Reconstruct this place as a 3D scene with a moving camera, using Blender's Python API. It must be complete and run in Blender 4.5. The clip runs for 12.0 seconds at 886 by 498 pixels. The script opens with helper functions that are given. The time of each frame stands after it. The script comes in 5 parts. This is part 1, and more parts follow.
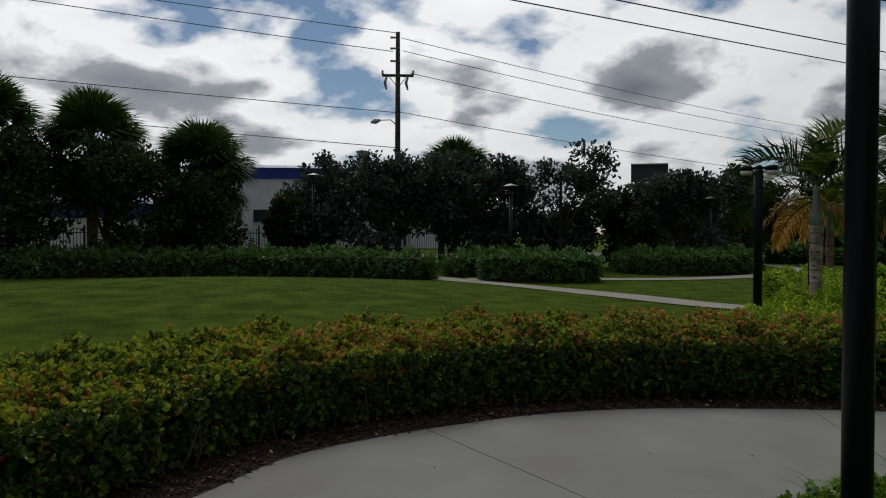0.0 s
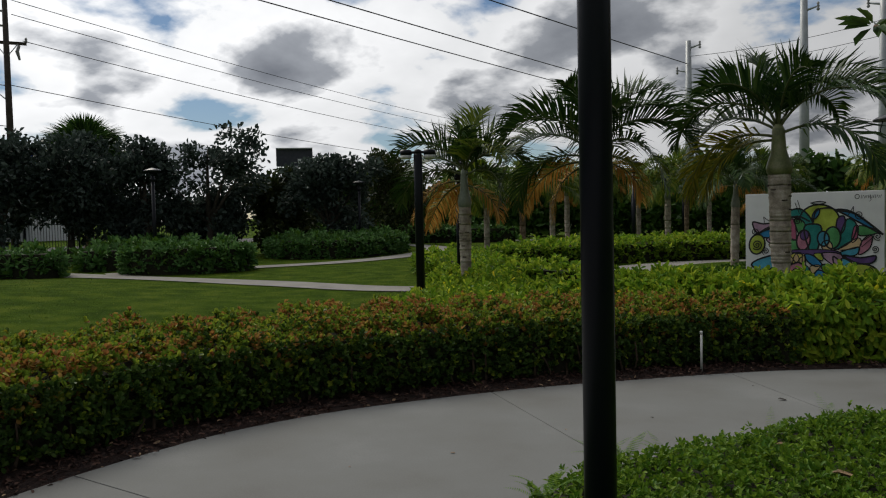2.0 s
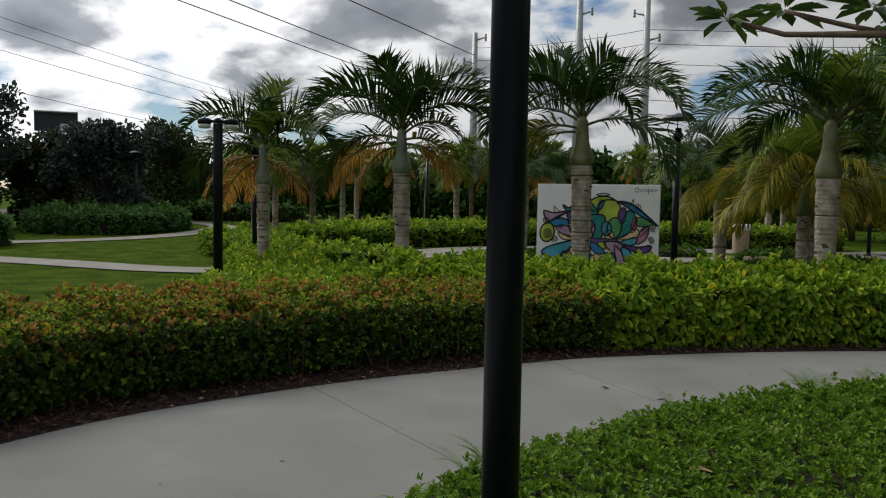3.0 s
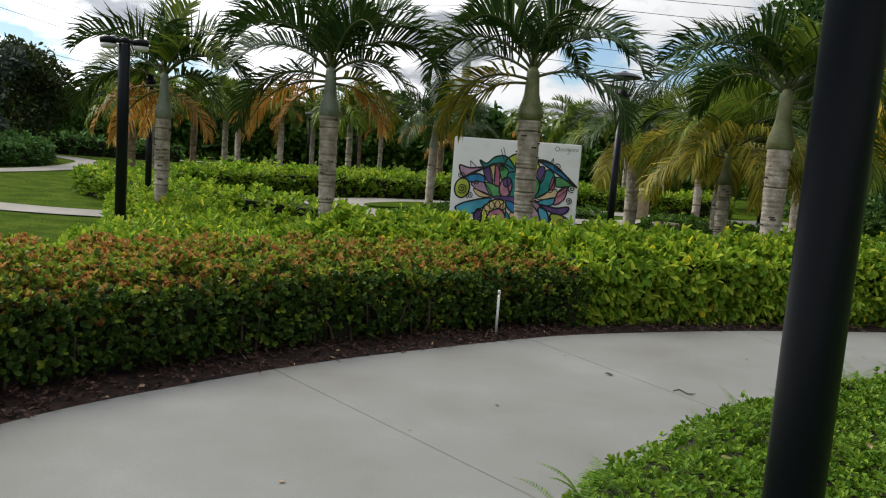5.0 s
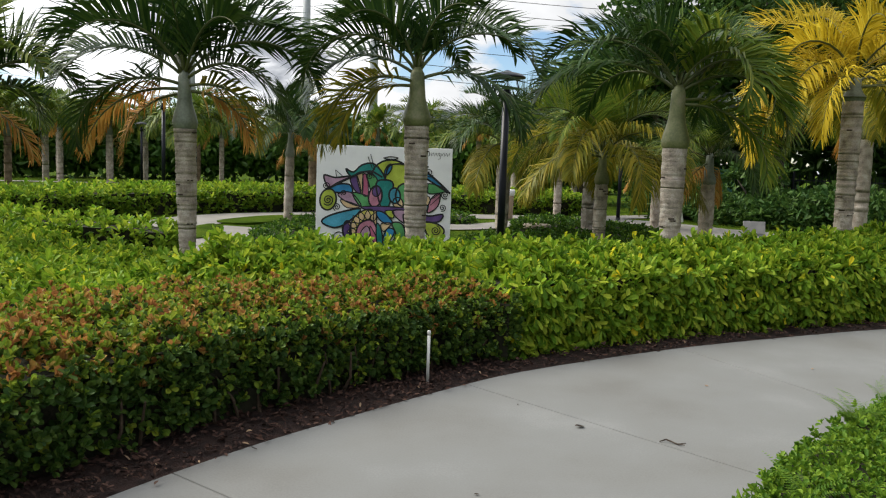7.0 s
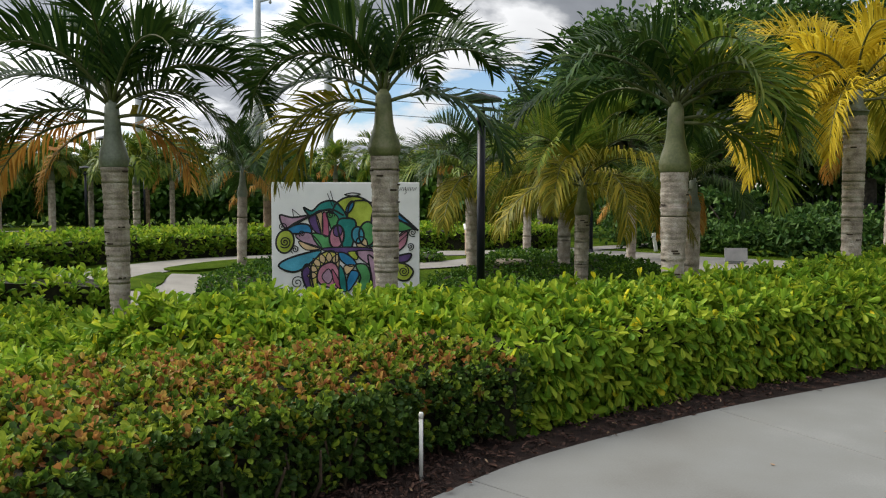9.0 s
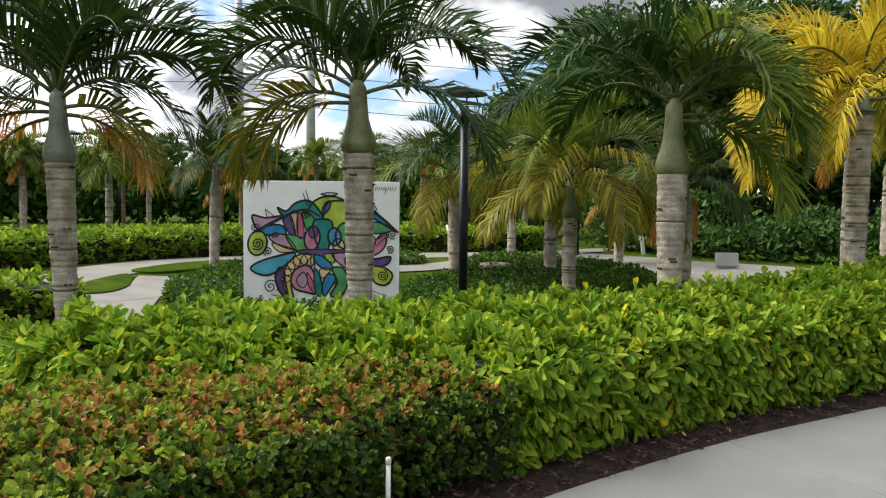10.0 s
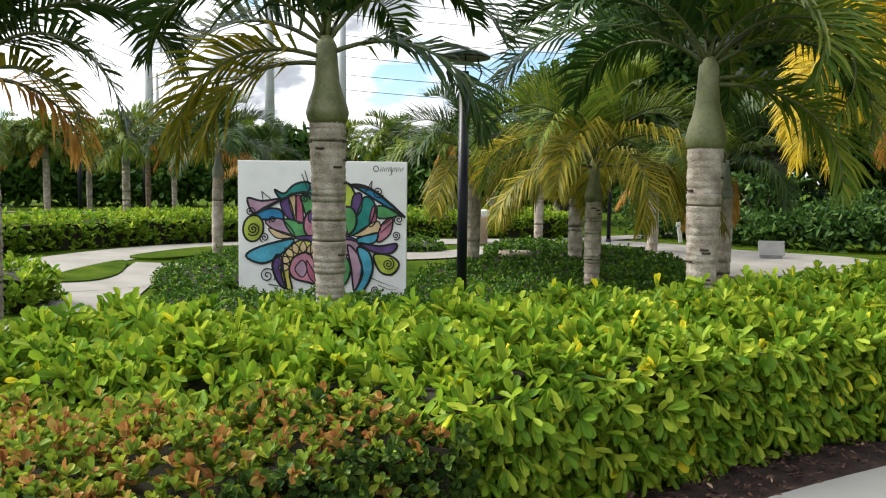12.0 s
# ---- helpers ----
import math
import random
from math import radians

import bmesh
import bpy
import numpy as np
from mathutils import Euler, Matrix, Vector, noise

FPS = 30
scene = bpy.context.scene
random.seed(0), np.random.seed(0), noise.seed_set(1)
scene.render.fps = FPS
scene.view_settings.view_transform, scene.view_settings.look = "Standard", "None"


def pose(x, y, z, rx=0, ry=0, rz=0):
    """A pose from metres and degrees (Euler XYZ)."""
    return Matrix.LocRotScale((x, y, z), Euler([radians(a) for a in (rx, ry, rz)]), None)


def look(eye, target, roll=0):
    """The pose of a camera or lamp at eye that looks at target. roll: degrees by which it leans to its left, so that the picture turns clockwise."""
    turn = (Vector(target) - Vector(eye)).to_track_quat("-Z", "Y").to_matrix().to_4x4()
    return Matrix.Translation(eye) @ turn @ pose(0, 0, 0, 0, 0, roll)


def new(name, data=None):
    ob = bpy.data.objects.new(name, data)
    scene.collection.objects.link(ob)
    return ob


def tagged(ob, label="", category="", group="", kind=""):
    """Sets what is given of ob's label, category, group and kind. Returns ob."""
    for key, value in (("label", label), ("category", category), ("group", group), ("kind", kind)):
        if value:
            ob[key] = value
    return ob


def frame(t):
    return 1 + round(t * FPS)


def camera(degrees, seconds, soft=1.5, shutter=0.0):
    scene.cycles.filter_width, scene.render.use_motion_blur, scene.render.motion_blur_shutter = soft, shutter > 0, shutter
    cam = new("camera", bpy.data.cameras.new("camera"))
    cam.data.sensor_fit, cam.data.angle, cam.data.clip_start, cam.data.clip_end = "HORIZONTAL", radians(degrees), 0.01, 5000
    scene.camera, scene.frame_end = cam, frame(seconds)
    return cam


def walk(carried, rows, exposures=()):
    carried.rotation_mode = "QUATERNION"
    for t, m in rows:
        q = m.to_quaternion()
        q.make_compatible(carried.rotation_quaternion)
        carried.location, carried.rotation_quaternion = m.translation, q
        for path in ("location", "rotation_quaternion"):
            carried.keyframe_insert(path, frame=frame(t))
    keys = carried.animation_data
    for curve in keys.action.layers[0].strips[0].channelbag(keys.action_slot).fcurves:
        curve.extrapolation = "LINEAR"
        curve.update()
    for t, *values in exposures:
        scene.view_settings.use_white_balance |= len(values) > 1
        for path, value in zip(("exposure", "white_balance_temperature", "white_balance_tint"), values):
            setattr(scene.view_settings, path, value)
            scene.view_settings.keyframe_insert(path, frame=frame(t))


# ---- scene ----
cam = camera(57.6, 12.0, 1.15)
PATH = [
    (0, (3.029, -1.759, 1.452), (1.285, -0.781, 1.413), 0.2),
    (0.5, (2.926, -1.679, 1.453), (1.212, -0.648, 1.404), 0.1),
    (1, (2.748, -1.617, 1.474), (1.228, -0.318, 1.416), -1.2),
    (1.5, (2.565, -1.549, 1.476), (1.28, -0.018, 1.398), -1.3),
    (2, (2.341, -1.465, 1.495), (1.168, 0.152, 1.409), -1.3),
    (2.5, (2.047, -1.342, 1.476), (1.102, 0.418, 1.367), -0.1),
    (2.7, (1.944, -1.282, 1.481), (1.139, 0.546, 1.373), 0.1),
    (4.3, (1.064, -0.862, 1.479), (0.519, 1.053, 1.291), 2.1),
    (4.5, (0.948, -0.8, 1.467), (0.46, 1.13, 1.27), 2.4),
    (5, (0.685, -0.531, 1.456), (0.304, 1.418, 1.214), 4.3),
    (5.5, (0.441, -0.355, 1.476), (0.33, 1.629, 1.254), 3.9),
    (6, (0.294, -0.092, 1.475), (0.229, 1.894, 1.251), 3.1),
    (6.5, (0.159, 0.182, 1.501), (0.125, 2.169, 1.274), 2.9),
    (7, (-0.007, 0.443, 1.526), (-0.006, 2.431, 1.31), 2.0),
    (7.2, (-0.055, 0.532, 1.52), (-0.039, 2.524, 1.344), 1.1),
    (9, (-0.176, 1.684, 1.505), (-0.076, 3.678, 1.377), 0.1),
    (9.5, (-0.109, 2.009, 1.526), (0.014, 4.001, 1.383), 0.4),
    (10, (-0.094, 2.365, 1.526), (0.046, 4.356, 1.397), 0.6),
    (10.5, (0.021, 2.636, 1.515), (0.154, 4.627, 1.385), 0.5),
    (11, (0.195, 2.947, 1.519), (0.231, 4.941, 1.365), 0.9),
    (11.5, (0.28, 3.251, 1.502), (0.31, 5.244, 1.343), 1.4),
    (12, (0.425, 3.549, 1.477), (0.468, 5.542, 1.31), 0.7),
]
walk(cam, [(t, look(eye, target, roll)) for t, eye, target, roll in PATH],
     [(0, -1.34), (1, -1.16), (2, -1.06), (2.7, -0.85), (4.3, -0.2), (5, 0.05), (6, 0.36), (7, 0.24), (9, 0.18), (10, 0.44), (11, 0.58), (12, 0.76)])

# ---- world, sun ----
SUN_AZ, SUN_EL = radians(-72), radians(46)
world = bpy.data.worlds.new("sky")
scene.world = world
world.use_nodes = True
wn, wl = world.node_tree.nodes, world.node_tree.links
wn.clear()


def wnode(kind, **kw):
    n = wn.new(kind)
    for k, v in kw.items():
        n.inputs[k.replace("_", " ")].default_value = v
    return n


def wmath(op, a, b=None, c=None):
    n = wn.new("ShaderNodeMath")
    n.operation = op
    for i, v in enumerate((a, b, c)):
        if v is None:
            continue
        if isinstance(v, (int, float)):
            n.inputs[i].default_value = v
        else:
            wl.new(v, n.inputs[i])
    return n.outputs[0]


tc = wn.new("ShaderNodeTexCoord")
sep = wn.new("ShaderNodeSeparateXYZ")
wl.new(tc.outputs["Generated"], sep.inputs[0])
den = wmath("ADD", wmath("MAXIMUM", sep.outputs["Z"], 0.0), 0.36)
com = wn.new("ShaderNodeCombineXYZ")
wl.new(wmath("DIVIDE", sep.outputs["X"], den), com.inputs[0])
wl.new(wmath("DIVIDE", sep.outputs["Y"], den), com.inputs[1])
com.inputs[2].default_value = 3.7
big = wnode("ShaderNodeTexNoise", Scale=2.35, Detail=9.0, Roughness=0.52, Distortion=0.1)
wl.new(com.outputs[0], big.inputs["Vector"])
cover = wn.new("ShaderNodeMapRange")
cover.inputs["From Min"].default_value, cover.inputs["From Max"].default_value = 0.405, 0.465
wl.new(big.outputs["Fac"], cover.inputs["Value"])
shade = wn.new("ShaderNodeValToRGB")
wl.new(big.outputs["Fac"], shade.inputs["Fac"])
cr = shade.color_ramp
cr.elements[0].position, cr.elements[0].color = 0.44, (2.05, 2.08, 2.12, 1)
cr.elements[1].position, cr.elements[1].color = 0.76, (0.40, 0.435, 0.51, 1)
e = cr.elements.new(0.54)
e.color = (2.3, 2.32, 2.36, 1)
e = cr.elements.new(0.61)
e.color = (0.80, 0.85, 0.94, 1)
sky = wn.new("ShaderNodeTexSky")
sky.sky_type, sky.sun_disc = "NISHITA", False
sky.sun_elevation, sky.sun_rotation = SUN_EL, SUN_AZ
sky.air_density, sky.dust_density, sky.ozone_density = 1.0, 0.2, 4.0
b_sky = wn.new("ShaderNodeBackground")
b_sky.inputs["Strength"].default_value = 0.12
wl.new(sky.outputs[0], b_sky.inputs["Color"])
b_cloud = wn.new("ShaderNodeBackground")
wl.new(shade.outputs[0], b_cloud.inputs["Color"])
# clouds are brighter towards the veiled sun
toward = wn.new("ShaderNodeVectorMath")
toward.operation = "DOT_PRODUCT"
wl.new(tc.outputs["Generated"], toward.inputs[0])
toward.inputs[1].default_value = (math.sin(SUN_AZ) * math.cos(SUN_EL), math.cos(SUN_AZ) * math.cos(SUN_EL), math.sin(SUN_EL))
glow = wmath("POWER", wmath("MAXIMUM", toward.outputs["Value"], 0.0), 1.9)
wl.new(wmath("MULTIPLY_ADD", glow, 1.02, 0.28), b_cloud.inputs["Strength"])
mixw = wn.new("ShaderNodeMixShader")
wl.new(cover.outputs[0], mixw.inputs[0])
wl.new(b_sky.outputs[0], mixw.inputs[1])
wl.new(b_cloud.outputs[0], mixw.inputs[2])
outw = wn.new("ShaderNodeOutputWorld")
wl.new(mixw.outputs[0], outw.inputs[0])

sun_data = bpy.data.lights.new("sun", "SUN")
sun_data.energy, sun_data.angle, sun_data.color = 3.4, radians(28), (1.0, 0.93, 0.80)
sun = new("sun", sun_data)
sun.matrix_world = look((math.sin(SUN_AZ) * math.cos(SUN_EL) * 60, math.cos(SUN_AZ) * math.cos(SUN_EL) * 60, math.sin(SUN_EL) * 60), (0, 0, 0))


# ---- materials ----
def rgb(c):
    return (*c, 1.0)


def material(name, colours, rough=0.6, scale=8.0, bump=0.3, fine=60.0, metal=0.0, vary="noise", translucent=0.0, spec=0.4, coat=0.0, dist=0.01):
    """colours: ramp stops. vary: noise (by place), island (each loose piece), object (each object)."""
    m = bpy.data.materials.new(name)
    m.use_nodes = True
    n, l = m.node_tree.nodes, m.node_tree.links
    p = n["Principled BSDF"]
    p.inputs["Roughness"].default_value, p.inputs["Metallic"].default_value = rough, metal
    p.inputs["Specular IOR Level"].default_value, p.inputs["Coat Weight"].default_value = spec, coat
    co = n.new("ShaderNodeTexCoord")
    wide = n.new("ShaderNodeTexNoise")
    wide.inputs["Scale"].default_value, wide.inputs["Detail"].default_value = scale, 5
    l.new(co.outputs["Object"], wide.inputs["Vector"])
    grain = n.new("ShaderNodeTexNoise")
    grain.inputs["Scale"].default_value, grain.inputs["Detail"].default_value = fine, 4
    l.new(co.outputs["Object"], grain.inputs["Vector"])
    ramp = n.new("ShaderNodeValToRGB")
    r = ramp.color_ramp
    lo, hi = (0.3, 0.7) if vary == "noise" else (0.05, 0.95)
    for i, c in enumerate(colours):
        pos = lo + (hi - lo) * i / max(1, len(colours) - 1)
        el = r.elements[i] if i < 2 else r.elements.new(pos)
        el.position, el.color = pos, rgb(c)
    if len(colours) == 1:
        r.elements[1].color = rgb(colours[0])
    blend = n.new("ShaderNodeMath")
    blend.operation = "MULTIPLY_ADD"
    l.new(grain.outputs["Fac"], blend.inputs[0])
    blend.inputs[1].default_value = 0.35
    if vary == "noise":
        l.new(wide.outputs["Fac"], blend.inputs[2])
        off = n.new("ShaderNodeMath")
        off.operation = "SUBTRACT"
        l.new(blend.outputs[0], off.inputs[0])
        off.inputs[1].default_value = 0.175
        l.new(off.outputs[0], ramp.inputs["Fac"])
    else:
        src = n.new("ShaderNodeNewGeometry").outputs["Random Per Island"] if vary == "island" else n.new("ShaderNodeObjectInfo").outputs["Random"]
        blend.inputs[1].default_value = 0.2
        l.new(src, blend.inputs[2])
        off = n.new("ShaderNodeMath")
        off.operation = "SUBTRACT"
        l.new(blend.outputs[0], off.inputs[0])
        off.inputs[1].default_value = 0.1
        l.new(off.outputs[0], ramp.inputs["Fac"])
    l.new(ramp.outputs[0], p.inputs["Base Color"])
    if bump:
        bp = n.new("ShaderNodeBump")
        bp.inputs["Strength"].default_value, bp.inputs["Distance"].default_value = bump, dist
        l.new(grain.outputs["Fac"], bp.inputs["Height"])
        l.new(bp.outputs[0], p.inputs["Normal"])
    if translucent:
        t = n.new("ShaderNodeBsdfTranslucent")
        l.new(ramp.outputs[0], t.inputs["Color"])
        mx = n.new("ShaderNodeMixShader")
        mx.inputs[0].default_value = translucent
        l.new(p.outputs[0], mx.inputs[1])
        l.new(t.outputs[0], mx.inputs[2])
        l.new(mx.outputs[0], n["Material Output"].inputs["Surface"])
    return m


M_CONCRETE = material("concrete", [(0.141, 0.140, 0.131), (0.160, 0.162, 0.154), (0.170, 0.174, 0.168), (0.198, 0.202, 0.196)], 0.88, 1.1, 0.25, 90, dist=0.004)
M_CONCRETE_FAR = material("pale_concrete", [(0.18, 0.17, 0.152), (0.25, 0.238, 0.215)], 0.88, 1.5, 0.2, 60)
M_MULCH = material("mulch_soil", [(0.013, 0.007, 0.005), (0.034, 0.016, 0.011), (0.055, 0.028, 0.020)], 0.95, 14, 1.0, 120, dist=0.03)
M_CHIP = material("bark_chip", [(0.018, 0.009, 0.006), (0.052, 0.023, 0.015), (0.105, 0.055, 0.038)], 0.9, 30, 0.5, 150, vary="island")
M_LAWN = material("lawn_turf", [(0.030, 0.060, 0.005), (0.056, 0.098, 0.008), (0.098, 0.134, 0.014)], 0.95, 1.7, 1.0, 45, dist=0.05, spec=0.02)
M_GRASS = material("grass_blade", [(0.045, 0.095, 0.008), (0.085, 0.150, 0.014), (0.165, 0.190, 0.028)], 0.7, 3, 0, vary="island", translucent=0.3, spec=0.2)
# near-black: the shade among the inner twigs is put into this colour
M_TWIG_SHADE = material("hedge_twig_shade", [(0.012, 0.014, 0.006), (0.03, 0.028, 0.014)], 0.95, 20, 0.6, 90)
M_STEM = material("woody_stem", [(0.06, 0.04, 0.025), (0.12, 0.085, 0.055)], 0.9, 20, 0.6, 90)
LEAF = dict(vary="island", bump=0.15, fine=40, spec=0.14)
M_COCO_DARK = material("leaf_deep_green", [(0.030, 0.070, 0.014), (0.056, 0.110, 0.020), (0.100, 0.160, 0.030)], 0.36, translucent=0.2, **LEAF)
M_COCO_GREEN = material("leaf_mid_green", [(0.105, 0.185, 0.022), (0.185, 0.285, 0.032), (0.335, 0.395, 0.042)], 0.48, translucent=0.35, **LEAF)
M_COCO_YELLOW = material("leaf_yellow_green", [(0.190, 0.248, 0.020), (0.309, 0.326, 0.030), (0.427, 0.338, 0.030)], 0.4, translucent=0.4, **LEAF)
M_COCO_RED = material("leaf_copper_red", [(0.29, 0.120, 0.042), (0.39, 0.19, 0.055), (0.42, 0.30, 0.075)], 0.4, translucent=0.4, **LEAF)
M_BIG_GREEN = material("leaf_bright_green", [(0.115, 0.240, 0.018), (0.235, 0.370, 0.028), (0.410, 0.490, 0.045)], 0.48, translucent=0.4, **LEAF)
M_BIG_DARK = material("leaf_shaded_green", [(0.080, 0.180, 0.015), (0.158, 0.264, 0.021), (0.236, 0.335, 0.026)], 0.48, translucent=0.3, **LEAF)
M_BIG_YELLOW = material("leaf_fading_yellow", [(0.525, 0.578, 0.030), (0.735, 0.665, 0.030), (0.875, 0.700, 0.040)], 0.45, translucent=0.4, **LEAF)
M_BED = material("leaf_groundcover", [(0.057, 0.142, 0.012), (0.116, 0.212, 0.018), (0.193, 0.300, 0.026)], 0.48, translucent=0.3, **LEAF)
M_FERN = material("fern_green", [(0.060, 0.140, 0.014), (0.105, 0.205, 0.020), (0.180, 0.290, 0.030)], 0.5, translucent=0.45, **LEAF)
M_BOX = material("leaf_clipped_dark", [(0.031, 0.086, 0.012), (0.061, 0.138, 0.018), (0.086, 0.172, 0.022)], 0.45, translucent=0.2, **LEAF)
M_TREE = material("leaf_grey_green", [(0.026, 0.040, 0.032), (0.046, 0.068, 0.054), (0.105, 0.138, 0.120)], 0.5, translucent=0.25, **LEAF)
M_LAWN_HEDGE = material("leaf_blue_green", [(0.050, 0.125, 0.030), (0.085, 0.190, 0.050), (0.150, 0.280, 0.090)], 0.4, translucent=0.25, **LEAF)
M_TREE_OLIVE = material("leaf_olive", [(0.020, 0.034, 0.010), (0.034, 0.052, 0.014), (0.064, 0.074, 0.022)], 0.5, translucent=0.25, **LEAF)
M_FICUS = material("leaf_tall_tree", [(0.026, 0.068, 0.016), (0.050, 0.109, 0.022), (0.084, 0.151, 0.030)], 0.45, translucent=0.25, **LEAF)
M_FROND = material("frond_green", [(0.018, 0.046, 0.012), (0.034, 0.072, 0.016), (0.066, 0.110, 0.022)], 0.4, translucent=0.12, **LEAF)
M_FROND_LIGHT = material("frond_light_green", [(0.068, 0.125, 0.016), (0.118, 0.175, 0.024), (0.205, 0.232, 0.029)], 0.45, translucent=0.32, **LEAF)
M_FROND_OLIVE = material("frond_olive", [(0.125, 0.138, 0.015), (0.225, 0.213, 0.020), (0.350, 0.275, 0.030)], 0.45, translucent=0.35, **LEAF)
M_FROND_GOLD = material("frond_golden", [(0.42, 0.32, 0.018), (0.60, 0.44, 0.028), (0.68, 0.55, 0.06)], 0.45, translucent=0.45, **LEAF)
M_FROND_DEAD = material("frond_dead_orange", [(0.34, 0.15, 0.03), (0.46, 0.24, 0.05), (0.50, 0.32, 0.09)], 0.7, translucent=0.3, **LEAF)
M_RACHIS = material("frond_stalk", [(0.055, 0.070, 0.022), (0.105, 0.115, 0.040)], 0.5, 8, 0.2)
M_TRUNK = material("palm_trunk", [(0.188, 0.156, 0.125), (0.350, 0.300, 0.244), (0.500, 0.450, 0.388)], 0.9, 7, 0.8, 55, dist=0.012)
M_TRUNK_DARK = material("palm_trunk_brown", [(0.10, 0.07, 0.045), (0.20, 0.14, 0.09), (0.28, 0.21, 0.15)], 0.9, 7, 0.8, 55)
M_SCAR = material("trunk_scar", [(0.03, 0.022, 0.016), (0.07, 0.05, 0.035)], 0.95, 20, 0.5)
M_SHAFT = material("crownshaft_green", [(0.085, 0.095, 0.040), (0.135, 0.150, 0.058), (0.20, 0.19, 0.105)], 0.5, 5, 0.2, 40)
M_SHAFT_GREY = material("crownshaft_grey_green", [(0.12, 0.135, 0.10), (0.18, 0.205, 0.155), (0.25, 0.262, 0.205)], 0.5, 5, 0.2, 40)
M_BARK = material("tree_bark", [(0.04, 0.032, 0.025), (0.09, 0.075, 0.06)], 0.95, 8, 0.8, 40)
M_BLACK = material("black_painted_metal", [(0.003, 0.0042, 0.0085), (0.005, 0.0066, 0.012)], 0.36, 3, 0.1, 120, spec=0.25, dist=0.002)
M_LENS = material("lamp_diffuser", [(0.55, 0.54, 0.52), (0.65, 0.64, 0.62)], 0.4, 5, 0)
M_WHITE = material("white_panel_paint", [(0.72, 0.72, 0.72), (0.78, 0.78, 0.78), (0.82, 0.82, 0.81)], 0.6, 2.5, 0.1, 80)
M_PVC = material("white_plastic", [(0.62, 0.62, 0.58), (0.74, 0.74, 0.70)], 0.45, 12, 0.1)
M_POLE_WOOD = material("creosoted_wood", [(0.035, 0.027, 0.02), (0.075, 0.06, 0.048)], 0.9, 5, 0.5, 40)
M_CABLE = material("black_cable", [(0.01, 0.01, 0.011), (0.016, 0.016, 0.017)], 0.6, 5, 0)
M_STEEL = material("galvanised_steel", [(0.34, 0.36, 0.37), (0.46, 0.48, 0.49)], 0.5, 2, 0.1, metal=0.3)
M_INSUL = material("grey_porcelain", [(0.25, 0.25, 0.25), (0.35, 0.34, 0.33)], 0.4, 5, 0)
M_WALL = material("white_stucco", [(0.60, 0.61, 0.64), (0.70, 0.71, 0.73)], 0.85, 1, 0.2)
M_BLUE = material("blue_fascia_paint", [(0.008, 0.03, 0.22), (0.012, 0.045, 0.30)], 0.5, 1, 0.1)
M_ROOF = material("grey_roof", [(0.18, 0.18, 0.19), (0.28, 0.28, 0.29)], 0.8, 1, 0.2)
M_GLASS = material("dark_window_glass", [(0.02, 0.025, 0.03), (0.03, 0.035, 0.04)], 0.12, 1, 0)
M_STONE = material("tan_stone", [(0.30, 0.25, 0.19), (0.42, 0.36, 0.28)], 0.85, 9, 0.5, 60)
M_TERRA = material("tan_planter_clay", [(0.38, 0.27, 0.19), (0.48, 0.36, 0.27)], 0.8, 9, 0.3, 60)
M_SIGNBD = material("billboard_panel", [(0.025, 0.03, 0.045), (0.05, 0.05, 0.07)], 0.6, 3, 0)
M_GREEN_MESH = material("green_screen_fabric", [(0.01, 0.06, 0.045), (0.02, 0.09, 0.07)], 0.8, 3, 0.1)
M_ASPHALT = material("asphalt", [(0.04, 0.04, 0.042), (0.065, 0.065, 0.066)], 0.9, 3, 0.4, 120)
M_DRY = material("dry_leaf", [(0.22, 0.13, 0.07), (0.36, 0.24, 0.14)], 0.7, 12, 0.2, vary="object")


# ---- mesh helpers ----
def mesh_from(name, verts, faces, mats, index=None, smooth=False):
    me = bpy.data.meshes.new(name)
    v = np.asarray(verts, dtype=np.float32)
    me.vertices.add(len(v))
    me.vertices.foreach_set("co", v.ravel())
    sizes = np.array([len(f) for f in faces] if isinstance(faces, list) else np.full(len(faces), faces.shape[1]), dtype=np.int32)
    flat = np.concatenate([np.asarray(f, dtype=np.int32) for f in faces]) if isinstance(faces, list) else faces.astype(np.int32).ravel()
    me.loops.add(len(flat))
    me.loops.foreach_set("vertex_index", flat)
    me.polygons.add(len(sizes))
    me.polygons.foreach_set("loop_start", np.concatenate([[0], np.cumsum(sizes)[:-1]]).astype(np.int32))
    for m in mats:
        me.materials.append(m)
    if index is not None:
        me.polygons.foreach_set("material_index", np.asarray(index, dtype=np.int32))
    me.update(calc_edges=True)
    me.validate()
    if smooth:
        me.shade_smooth()
    return me


def part(name, bm, mat, parent=None, label="", smooth=False):
    me = bpy.data.meshes.new(name)
    bm.to_mesh(me)
    bm.free()
    me.materials.append(mat)
    if smooth:
        me.shade_smooth()
    ob = new(name, me)
    ob.parent = parent
    if label:
        ob["label"] = label
    return ob


def child(name, me, parent, label="", m=None):
    ob = new(name, me)
    ob.parent = parent
    if m is not None:
        ob.matrix_basis = m
    if label:
        ob["label"] = label
    return ob


def empty(name, x, y, z, label, category, group="", kind="", rz=0.0):
    ob = new(name)
    ob.empty_display_size = 0.2
    ob.matrix_basis = pose(x, y, z, 0, 0, rz)
    return tagged(ob, label, category, group, kind)


